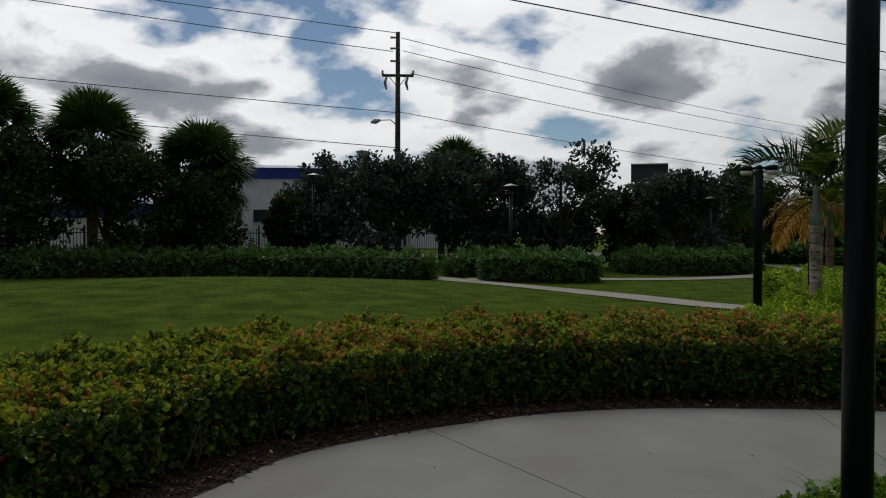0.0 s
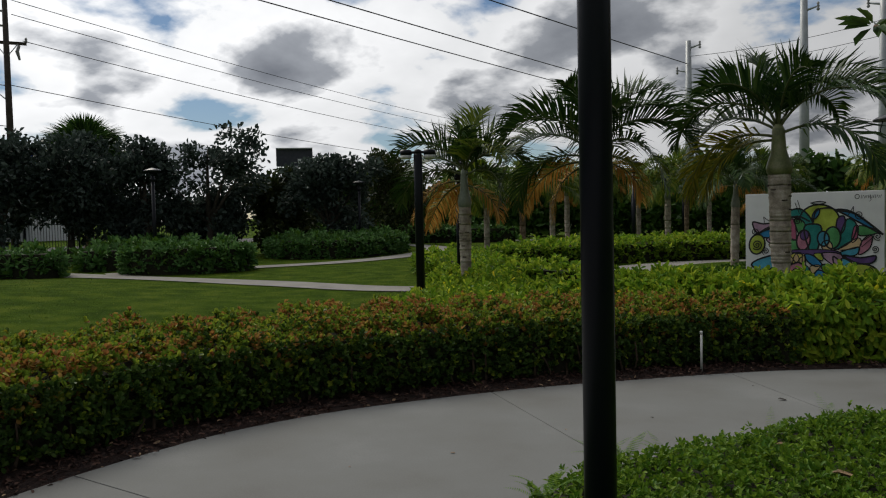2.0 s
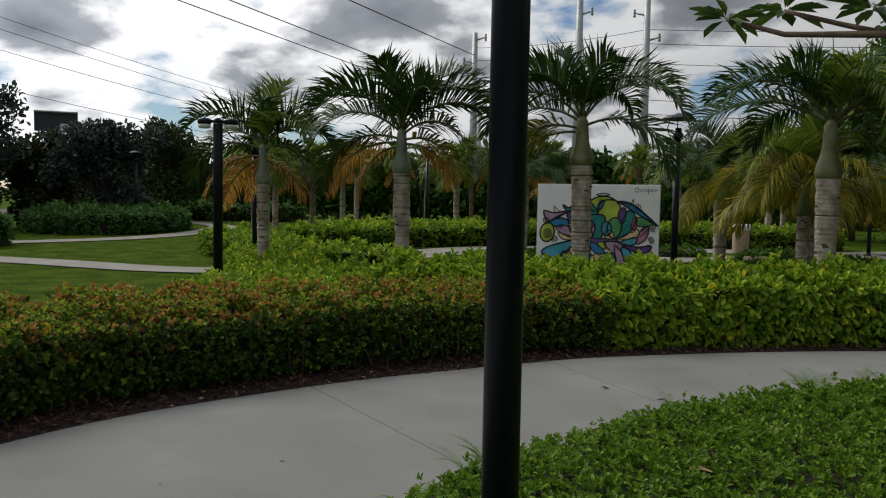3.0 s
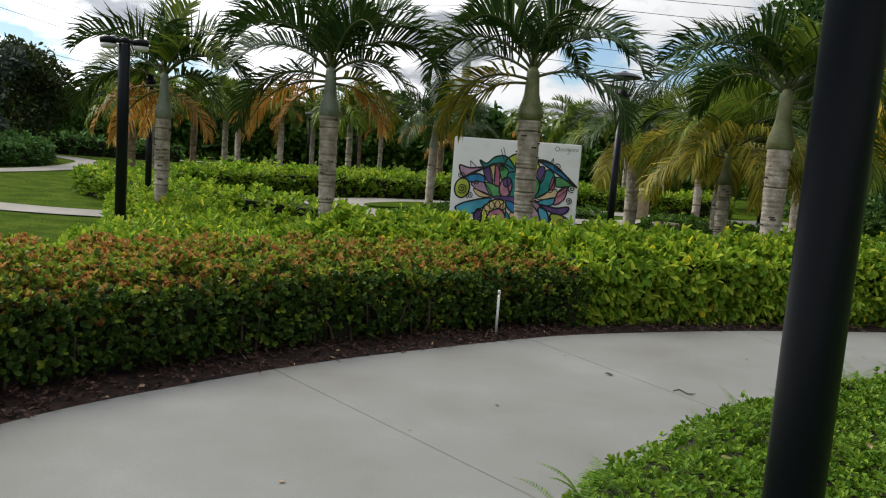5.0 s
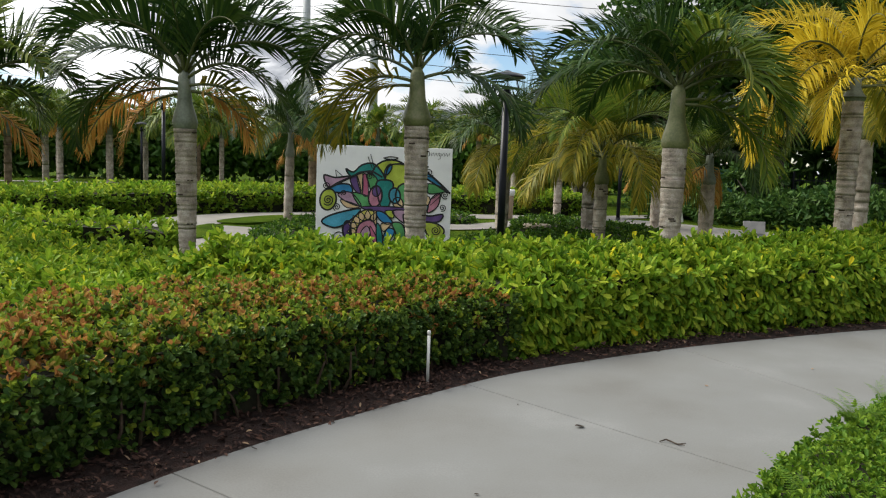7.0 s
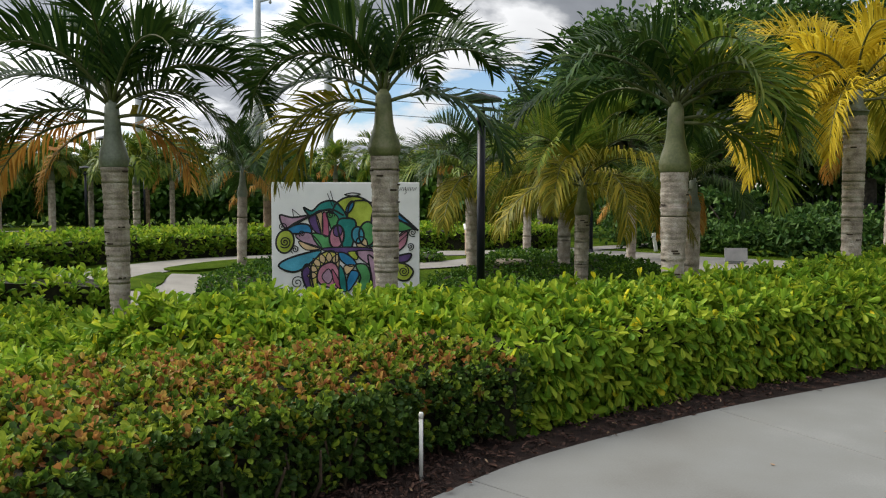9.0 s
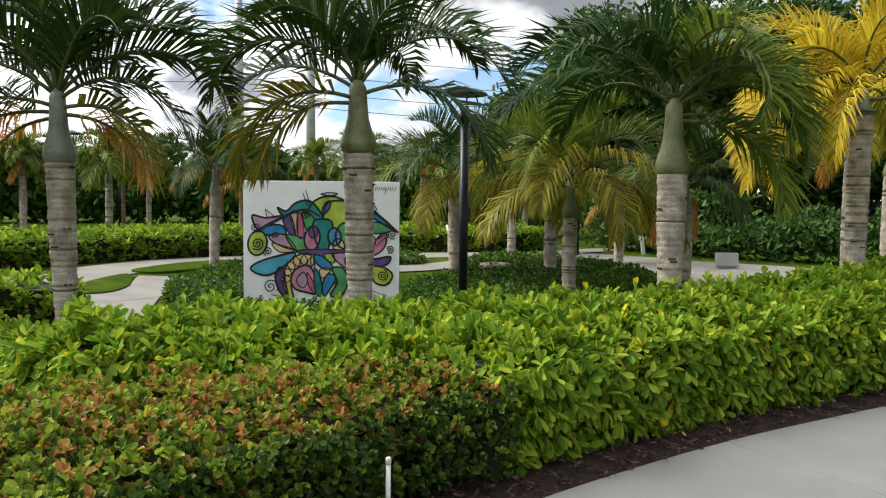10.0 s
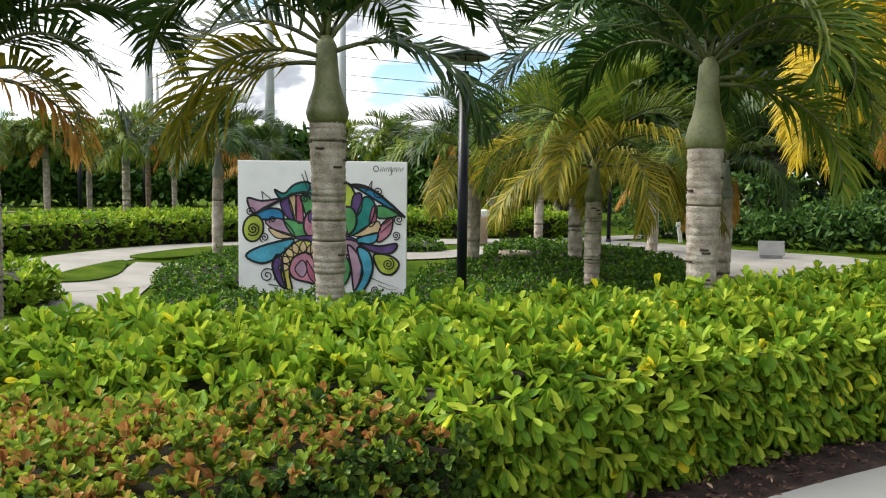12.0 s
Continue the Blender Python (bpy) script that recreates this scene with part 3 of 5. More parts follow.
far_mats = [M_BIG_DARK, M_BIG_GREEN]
# ring hedge flanks all take the shaded green, tops mostly bright: painted light
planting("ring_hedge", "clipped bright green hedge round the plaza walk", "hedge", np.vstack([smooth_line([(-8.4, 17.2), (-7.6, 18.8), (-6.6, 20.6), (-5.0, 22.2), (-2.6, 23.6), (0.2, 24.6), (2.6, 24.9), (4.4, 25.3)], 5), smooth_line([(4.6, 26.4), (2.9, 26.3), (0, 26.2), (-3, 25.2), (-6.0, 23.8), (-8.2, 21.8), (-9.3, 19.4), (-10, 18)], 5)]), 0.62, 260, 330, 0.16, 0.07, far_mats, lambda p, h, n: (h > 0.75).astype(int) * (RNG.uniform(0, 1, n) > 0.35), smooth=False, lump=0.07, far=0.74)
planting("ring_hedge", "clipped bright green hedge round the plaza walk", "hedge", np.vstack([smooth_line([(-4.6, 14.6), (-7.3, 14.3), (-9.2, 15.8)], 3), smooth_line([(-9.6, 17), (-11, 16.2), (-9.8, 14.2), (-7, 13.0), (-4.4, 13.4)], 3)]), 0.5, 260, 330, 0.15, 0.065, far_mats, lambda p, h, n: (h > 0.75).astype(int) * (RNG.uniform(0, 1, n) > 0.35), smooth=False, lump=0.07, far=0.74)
box_mats = [M_BOX, M_BED]
planting("clipped_groundcover", "low clipped dark green groundcover beside the plaza walk", "groundcover", [(-3.9, 16.9), (-3.6, 15.8), (-2.75, 15.3), (-2.55, 16.5), (-1.2, 16.7), (-0.5, 17.2), (-1.2, 19), (-2.6, 20.2), (-3.5, 19.2)], 0.26, 620, 620, 0.075, 0.04, box_mats, choose_one, lump=0.02, far=0.74)
planting("clipped_groundcover", "low clipped dark green groundcover beside the plaza walk", "groundcover", [(0.25, 16.6), (0.35, 14.8), (1.4, 13.4), (3.0, 13.5), (4.4, 14.8), (4.8, 17.6), (4.2, 19.4), (2.9, 21.0), (1.8, 20.4), (1.5, 18.6), (0.5, 17.7)], 0.3, 620, 620, 0.075, 0.04, box_mats, choose_one, lump=0.02, far=0.74)
planting("clipped_groundcover", "low clipped dark green groundcover before the painted panel", "groundcover", [(-3.3, 14.3), (-2.4, 13.7), (-0.6, 13.9), (0.5, 13.7), (0.3, 15.4), (-1.0, 15.8), (-2.5, 15.6), (-3.1, 15.2)], 0.22, 620, 620, 0.07, 0.036, box_mats, choose_one, lump=0.02, far=0.74)
planting("clipped_groundcover", "small low clump of clipped dark green groundcover", "groundcover", [(-0.6, 21.4), (0.2, 20.9), (0.8, 21.1), (0.6, 22.0), (-0.3, 22.2)], 0.22, 400, 400, 0.08, 0.04, box_mats, choose_one, lump=0.02, far=0.74)
sheet("grass_wedge", closed_line([(-5.5, 15.9), (-4.85, 16.3), (-4.75, 17.3), (-5.2, 18.6), (-5.5, 17.4)], 4), 0.05, M_LAWN, "small wedge of bright lawn between the plaza walks", "grass")
sheet("grass_wedge", closed_line([(-5.3, 19.2), (-4.6, 19.1), (-3.6, 20.6), (-3.7, 21.5), (-4.6, 20.8)], 4), 0.05, M_LAWN, "small wedge of bright lawn between the plaza walks", "grass")
dark_mats = [M_LAWN_HEDGE, M_BOX]
planting("lawn_hedge", "dark green leafy hedge along the far lawn edge", "hedge", [(-24.5, -6), (-25, -2), (-24.6, 2), (-23, 5.6), (-21, 8.2), (-18.9, 9.7), (-20, 10.6), (-23, 8.2), (-25.6, 5.6), (-27, 2), (-27.4, -2), (-27, -6)], 0.74, 170, 190, 0.21, 0.08, dark_mats, choose_one, up=0.4, lump=0.17, round_off=0.4, far=0.74)
planting("island_hedge", "rounded dark green shrub island on the lawn", "hedge", [(-17.3, 11.5), (-15.9, 12.6), (-15.7, 13.9), (-16.6, 14.6), (-18.3, 14.0), (-19.0, 12.6), (-18.4, 11.6)], 0.80, 260, 280, 0.19, 0.075, dark_mats, choose_one, up=0.4, lump=0.1, round_off=0.5, far=0.74)
planting("island_hedge", "rounded dark green shrub island on the lawn", "hedge", [(-18.6, 18.6), (-17.2, 19.8), (-17.2, 22.2), (-18.6, 24.8), (-20.6, 26.2), (-22.4, 24), (-22.2, 21), (-20.6, 19)], 0.74, 230, 240, 0.19, 0.075, dark_mats, choose_one, up=0.4, lump=0.12, round_off=0.6, far=0.74)
planting("lawn_hedge", "dark green leafy hedge along the far lawn edge", "hedge", [(-21.0, 11.8), (-20, 13), (-23, 17), (-27, 22), (-29, 21), (-25, 16)], 0.7, 90, 110, 0.26, 0.1, dark_mats, choose_one, up=0.4, lump=0.12, round_off=0.5, far=0.74)
planting("far_hedge", "dark trimmed hedge beyond the far lawn", "hedge", [(-26, 31.5), (-20, 33.5), (-19.5, 34.5), (-26, 33)], 0.8, 60, 70, 0.3, 0.12, dark_mats, choose_one, lump=0.1, far=0.74)


# ---- palms ----
def frond_mesh(name, length, e0, bend, mat, leaflets, leaf_len, droop, seed, vee=0.6, thick=0.018, wide=0.026, twist=0.0):
    rng = np.random.default_rng(seed)
    N = 26
    ts = np.linspace(0, 1, N)
    ang = radians(e0) - radians(bend) * ts ** 1.25
    step = length / (N - 1)
    xz = np.vstack([[0, 0], np.cumsum(np.column_stack([np.cos(ang), np.sin(ang)])[:-1] * step, 0)])
    sway = rng.normal(0, 0.10) * ts ** 2 * length
    pts = np.column_stack([xz[:, 0], sway, xz[:, 1]])
    tb = tube_bm([tuple(p) for p in pts[::2]], [thick * (1 - 0.85 * t) for t in ts[::2]], 5)
    tb.verts.index_update()
    V = [np.array([v.co[:] for v in tb.verts])]
    F = [tuple(v.index for v in f.verts) for f in tb.faces]
    I = [1] * len(F)
    tb.free()
    o = len(V[0])
    for s in (-1, 1):
        for k in range(leaflets):
            t = 0.14 + 0.86 * (k + rng.uniform(0, 0.7)) / leaflets
            t = min(t, 0.995)
            c = np.array([np.interp(t, ts, pts[:, j]) for j in range(3)])
            a = np.interp(t, ts, ang)
            fwd = np.array([math.cos(a), 0, math.sin(a)])
            up = np.array([-math.sin(a), 0, math.cos(a)])
            th = radians(twist) * min(1.0, 2.2 * t)
            sid = np.array([0, s * math.cos(th), 0.0]) + up * (s * math.sin(th))
            up = up * math.cos(th) - np.array([0, math.sin(th), 0.0])
            ll = leaf_len * (0.45 + 0.55 * math.sin(math.pi * min(1, 0.18 + 0.72 * t))) * rng.uniform(0.85, 1.1) * (1 - 0.45 * max(0, t - 0.75) / 0.25)
            d = fwd * (0.5 + 0.55 * t + rng.normal(0, 0.1)) + sid * (0.95 - 0.35 * t) + up * (vee + rng.normal(0, 0.2))
            d /= np.linalg.norm(d)
            m = c + d * ll * 0.5
            d2 = d + np.array([0, 0, -droop * rng.uniform(0.6, 1.4)])
            d2 /= np.linalg.norm(d2)
            tip = m + d2 * ll * 0.5
            w = np.cross(d, up)
            w = w / max(np.linalg.norm(w), 1e-6) * wide * rng.uniform(0.8, 1.15)
            V.append(np.array([c - w * 0.25, c + w * 0.25, m + w * 0.5, m - w * 0.5, tip]))
            F += [(o, o + 1, o + 2, o + 3), (o + 3, o + 2, o + 4)]
            I += [0, 0]
            o += 5
    return mesh_from(name, np.vstack(V), F, [mat, M_RACHIS], I)


ELEV = [(80, 95), (62, 125), (45, 130), (28, 120), (8, 85), (-22, 55)]
# leaflets stand up on the young upright fronds and hang from the older, lower ones
HANG = [(0.9, 0.6), (0.7, 0.9), (0.4, 1.7), (0.1, 2.6), (-0.15, 2.4), (-0.2, 2.0)]
FRONDS = {}


def fronds(kind, mat, length, leaflets, leaf_len, droop, wide=0.026):
    FRONDS[kind] = [[frond_mesh("frond", length * (0.82 if i == 0 else 1), e, b, mat, leaflets, leaf_len, droop * HANG[i][1], 31 * i + 7 * v + len(kind), vee=HANG[i][0], wide=wide) for v in range(2)] for i, (e, b) in enumerate(ELEV)]


fronds("green", M_FROND, 1.75, 88, 0.58, 0.34, 0.023)
fronds("light", M_FROND_LIGHT, 1.75, 84, 0.58, 0.40, 0.023)
fronds("olive", M_FROND_OLIVE, 1.7, 76, 0.56, 0.6, 0.023)
fronds("gold", M_FROND_GOLD, 1.9, 66, 0.56, 0.8, 0.022)
fronds("dead", M_FROND_DEAD, 1.3, 52, 0.44, 1.3, 0.022)
fronds("far", M_FROND_LIGHT, 1.7, 34, 0.55, 0.6, 0.06)
fronds("far_dead", M_FROND_DEAD, 1.3, 18, 0.45, 1.3, 0.05)


def trunk_profile(r0, r1, height, seed, ring=0.055):
    rng = np.random.default_rng(seed)
    out, z = [(r0 * 1.12, -0.1), (r0 * 1.06, 0.05)], 0.08
    while z < height - 0.02:
        t = z / height
        r = r0 + (r1 - r0) * t + 0.012 * math.sin(math.pi * t) + rng.normal(0, 0.0025)
        out += [(r, z), (r + 0.003, z + ring * 0.6), (r - 0.003, z + ring * 0.82)]
        z += ring * rng.uniform(0.75, 1.25)
    return out + [(r1, height)]


def palm(x, y, ring_z, r0, r1, shaft_h, scale, plan, label, seed, lean=(0, 0), shaft=None, dark=False, group="palms in the garden", crown=()):
    """plan: (frond kind, elevation class, count) from the top down."""
    rng = np.random.default_rng(seed)
    g = float(ground(x, y))
    root = empty("palm_tree", x, y, g, label, "palm tree", group)
    h = ring_z - g
    near = scale > 0 and math.hypot(x, y) < 16
    shear = Matrix(((1, 0, lean[0], 0), (0, 1, lean[1], 0), (0, 0, 1, 0), (0, 0, 0, 1)))
    bm = lathe_bm(trunk_profile(r0, r1, h, seed, 0.055 if near else 0.11), 20 if near else 12, shear)
    for v in bm.verts:
        w = 0.002 * math.sin(v.co.z * 40 + 3 * math.atan2(v.co.y, v.co.x) + seed)
        v.co.x *= 1 + w / 0.15
        v.co.y *= 1 + w / 0.15
    trunk = part("trunk", bm, M_TRUNK_DARK if dark else M_TRUNK, root, "ringed grey palm trunk", True)
    if near:
        for k in range(12):
            a, z = rng.uniform(0, 2 * math.pi), h * (1 - 0.62 * rng.uniform(0.02, 1))
            rr = r0 + (r1 - r0) * z / h + 0.008
            part("scar", box_bm(0.075, 0.016, 0.018, pose(rr * math.cos(a) + lean[0] * z, rr * math.sin(a) + lean[1] * z, z, rng.uniform(-12, 12), 0, math.degrees(a) + 90), 0.006), M_SCAR, trunk)
    b = r1 * 1.12
    prof = [(r1 * 0.96, h - 0.01), (b * 0.97, h + 0.02), (b * 1.04, h + 0.07), (b * 1.03, h + 0.15 * shaft_h), (b * 0.92, h + 0.27 * shaft_h), (b * 0.74, h + 0.40 * shaft_h), (b * 0.61, h + 0.54 * shaft_h), (b * 0.55, h + 0.75 * shaft_h), (b * 0.5, h + shaft_h), (b * 0.28, h + shaft_h * 1.12)]
    part("crownshaft", lathe_bm(prof, 18 if near else 10, shear), shaft or M_SHAFT, root, "swollen green crownshaft", True)
    turn = rng.uniform(0, 360)
    k = 0
    for kind, cls, count in plan:
        for c in range(count):
            me = FRONDS[kind][cls][k % 2]
            turn += 137.5 + rng.uniform(-14, 14)
            z = h + shaft_h * (1.06 - 0.05 * cls)
            s = scale * rng.uniform(0.9, 1.1)
            m = pose(lean[0] * z, lean[1] * z, z, rng.uniform(-6, 6), rng.uniform(-5, 5), turn) @ Matrix.Diagonal((s, s, s, 1))
            child("frond", me, root, "dry orange-brown hanging frond" if "dead" in kind else "", m)
            k += 1
    top = h + shaft_h
    for j, (kind, az, e0, bend, length) in enumerate(crown):
        mat, leaflets, leaf_len, droop, wide = CROWN[kind]
        vee = 0.75 if e0 > 55 else 0.45 if e0 > 30 else 0.15
        length *= 1.1
        me = frond_mesh("frond", length, e0, bend, mat, int(leaflets * length / 1.6), leaf_len, droop, seed * 40 + j, vee=vee, thick=0.022, wide=wide, twist=(34 if j % 2 else -34) if e0 < 75 else 12)
        z = top - max(0.0, 40 - e0) * 0.004
        label = {"dead": "dry orange-brown hanging frond", "gold": "golden yellow frond", "olive": "yellowing olive frond"}.get(kind, "")
        child("frond", me, root, label, pose(lean[0] * z, lean[1] * z, z, rng.uniform(-5, 5), 0, az))
    if crown:
        part("spear", tube_bm([(lean[0] * top, lean[1] * top, top), (lean[0] * top + 0.02, lean[1] * top, top + 0.55), (lean[0] * top - 0.03, lean[1] * top, top + 1.15)], [0.03, 0.018, 0.004], 7), M_FROND_GOLD if crown[0][0] == "gold" else M_FROND_LIGHT, root, "unopened upright spear leaf", True)
    return root


# leaf material, leaflets a side, leaflet length, droop, width
CROWN = {"green": (M_FROND, 48, 0.54, 0.5, 0.035), "light": (M_FROND_LIGHT, 56, 0.54, 0.5, 0.034), "olive": (M_FROND_OLIVE, 48, 0.54, 0.5, 0.036), "gold": (M_FROND_GOLD, 70, 0.52, 0.7, 0.026), "dead": (M_FROND_DEAD, 46, 0.42, 1.3, 0.026)}
palm(-5.87, 10.55, 1.62, 0.075, 0.108, 0.62, 1, (), "palm with slim grey trunk, green fronds and dead skirt", 11, shaft=M_SHAFT_GREY, crown=[
    ("green", 180, 42, 125, 1.5), ("green", 165, 70, 120, 1.5), ("light", 100, 82, 60, 1.3), ("green", 30, 72, 100, 1.4), ("green", 5, 48, 125, 1.5), ("green", 225, 62, 120, 1.4),
    ("green", 290, 72, 105, 1.3), ("light", 335, 58, 120, 1.4), ("green", 130, 55, 130, 1.5), ("green", 60, 55, 125, 1.5), ("green", 350, 22, 115, 1.4), ("green", 205, 25, 120, 1.4),
    ("dead", 185, 2, 88, 1.35), ("dead", 160, -8, 78, 1.25), ("dead", 130, 0, 90, 1.2), ("dead", 20, -15, 70, 0.9)])
palm(-3.04, 10.0, 1.80, 0.074, 0.125, 0.60, 1, (), "palm with bulging grey trunk and arching dark fronds", 23, lean=(-0.02, 0), shaft=M_SHAFT_GREY, crown=[
    ("green", 182, 40, 120, 1.75), ("green", 198, 66, 125, 1.65), ("green", 155, 80, 95, 1.5), ("green", 40, 80, 100, 1.5), ("green", 2, 50, 125, 1.75), ("green", 20, 66, 125, 1.7),
    ("green", 335, 30, 120, 1.65), ("green", 275, 78, 92, 1.4), ("green", 318, 62, 118, 1.6), ("green", 232, 58, 122, 1.6), ("green", 128, 52, 120, 1.6), ("green", 205, 16, 115, 1.5),
    ("olive", 348, 12, 112, 1.25), ("dead", 184, 4, 92, 1.4), ("dead", 165, -6, 82, 1.3), ("dead", 8, 0, 95, 1.0)])
palm(-0.33, 10.0, 1.93, 0.084, 0.146, 0.60, 1, (), "palm with thick ringed trunk before the painted panel", 35, lean=(-0.015, 0), shaft=M_SHAFT, crown=[
    ("green", 178, 72, 150, 1.55), ("green", 196, 52, 142, 1.6), ("green", 168, 34, 112, 1.6), ("olive", 204, 14, 118, 1.5), ("olive", 190, 4, 100, 1.2), ("green", 140, 84, 80, 1.35),
    ("green", 22, 70, 135, 1.6), ("green", 352, 56, 132, 1.6), ("green", 55, 60, 120, 1.5), ("green", 356, 22, 116, 1.5), ("green", 300, 74, 105, 1.3), ("green", 235, 66, 112, 1.4)])
palm(2.78, 10.35, 1.78, 0.088, 0.146, 0.68, 1, (), "palm with stout ringed trunk and drooping green fronds", 47, shaft=M_SHAFT, crown=[
    ("green", 178, 38, 100, 1.8), ("green", 165, 58, 105, 1.7), ("green", 200, 62, 125, 1.6), ("green", 120, 78, 80, 1.5), ("green", 85, 66, 110, 1.6), ("green", 30, 70, 105, 1.6), ("green", 12, 48, 140, 1.75),
    # front fronds are light green: their sheen is put into the leaf colour
    ("light", 352, 36, 155, 1.7), ("light", 332, 56, 195, 1.7), ("light", 312, 68, 195, 1.5), ("light", 285, 80, 130, 1.3), ("green", 240, 70, 120, 1.4), ("green", 55, 40, 120, 1.6), ("green", 5, 12, 115, 1.5), ("light", 340, 2, 100, 1.45), ("green", 140, 40, 115, 1.5)])
palm(5.68, 11.92, 2.56, 0.095, 0.138, 0.30, 1, (), "palm with slim trunk and golden yellow fronds", 59, shaft=M_SHAFT_GREY, crown=[
    ("gold", 178, 38, 160, 1.9), ("gold", 195, 60, 185, 1.9), ("gold", 212, 34, 150, 1.8), ("gold", 188, 16, 125, 1.8), ("gold", 160, 66, 110, 1.8), ("gold", 110, 78, 90, 1.6), ("gold", 60, 66, 110, 1.7), ("gold", 15, 50, 125, 1.8), ("gold", 340, 40, 130, 1.8),
    ("gold", 310, 64, 130, 1.7), ("gold", 250, 74, 125, 1.6), ("gold", 200, 6, 110, 1.8), ("gold", 165, 4, 100, 1.7), ("gold", 230, 20, 130, 1.6), ("gold", 170, 22, 118, 1.8), ("olive", 0, 12, 105, 1.7), ("olive", 40, 25, 115, 1.6), ("olive", 325, 10, 100, 1.6)])
palm(-3.72, 19.6, 1.50, 0.10, 0.10, 0.62, 0.92, [("green", 0, 2), ("green", 1, 3), ("green", 2, 3), ("green", 3, 3), ("dead", 4, 3)], "small palm with orange dying lower fronds behind groundcover", 61, lean=(0.02, 0), shaft=M_SHAFT_GREY)
palm(2.79, 14.9, 1.22, 0.095, 0.115, 0.55, 1.25, [("light", 0, 3), ("light", 1, 5), ("olive", 2, 4), ("olive", 3, 4), ("olive", 4, 3)], "short palm with yellowing olive fronds in groundcover", 73, shaft=M_SHAFT)
palm(3.1, 17.9, 1.2, 0.12, 0.12, 0.5, 0.9, [("light", 1, 3), ("light", 2, 4), ("olive", 3, 4)], "short palm with light green fronds in groundcover", 79, shaft=M_SHAFT)
palm(5.07, 16.05, 1.25, 0.13, 0.13, 0.55, 0.95, [("green", 0, 2), ("green", 1, 3), ("light", 2, 4), ("green", 3, 3), ("dead", 5, 2)], "palm with grey trunk beside the plaza paving", 83, shaft=M_SHAFT_GREY)
palm(1.27, 18.2, 1.5, 0.12, 0.155, 0.5, 1.15, [("green", 0, 2), ("green", 1, 4), ("green", 2, 4), ("light", 3, 4), ("olive", 4, 2)], "stout palm with dense dark fronds near the planter", 89, shaft=M_SHAFT)
palm(-3.86, 24.0, 1.4, 0.12, 0.12, 0.5, 0.95, [("green", 0, 2), ("green", 1, 3), ("green", 2, 4), ("dead", 4, 3)], "palm with orange dying lower fronds behind the ring hedge", 97, dark=True)
palm(5.36, 20.95, 1.3, 0.11, 0.11, 0.5, 0.95, [("green", 1, 4), ("light", 2, 4), ("olive", 3, 3), ("dead", 5, 1)], "palm beside the plaza paving", 101)
palm(3.35, 24.4, 1.5, 0.11, 0.11, 0.5, 0.95, [("green", 1, 4), ("light", 2, 4), ("olive", 3, 3)], "palm behind the plaza groundcover", 103)
FAR_PLAN = [("far", 0, 2), ("far", 1, 4), ("far", 2, 4), ("far", 3, 4)]
for n, (x, y, z) in enumerate([(-15.5, 29.1, 1.9), (-15.7, 32.2, 2.0), (-15.3, 37.4, 2.2), (-11.6, 42.4, 2.3), (-14.0, 22.5, 1.5), (-16.4, 27.6, 1.7), (-17.4, 37.0, 2.3), (-14.8, 40.4, 2.2), (-12.7, 42.0, 2.6), (-18.9, 40, 2.3), (-15.7, 38.2, 2.2), (-8, 41.5, 2.4), (-3.5, 42, 2.4), (-1, 36, 2.2), (1.5, 38, 2.4), (3.5, 41, 2.4), (-6.5, 34, 2.0), (5.2, 33, 2.2), (2.6, 31, 1.9), (-9.5, 30.5, 1.9)]):
    plan = FAR_PLAN + ([("far_dead", 4, 2), ("far_dead", 5, 2)] if n % 3 != 1 else [("far", 4, 2)])
    palm(x, y, z, 0.115, 0.115, 0.8, 1.12 if n % 2 else 1.0, plan, "grey-trunked palm on the far lawn", 200 + n, shaft=M_SHAFT_GREY, dark=n % 4 == 0, group="palms on the far lawn")
palm(7.8, 15.6, 2.2, 0.13, 0.13, 0.6, 1.1, [("gold", 1, 3), ("olive", 2, 4), ("olive", 3, 4), ("dead", 5, 1)], "palm with yellowing fronds beyond the golden palm", 131)
palm(9.4, 17.0, 2.0, 0.13, 0.13, 0.6, 1.1, [("olive", 1, 3), ("light", 2, 4), ("olive", 3, 4)], "palm with yellowing fronds beyond the golden palm", 137)


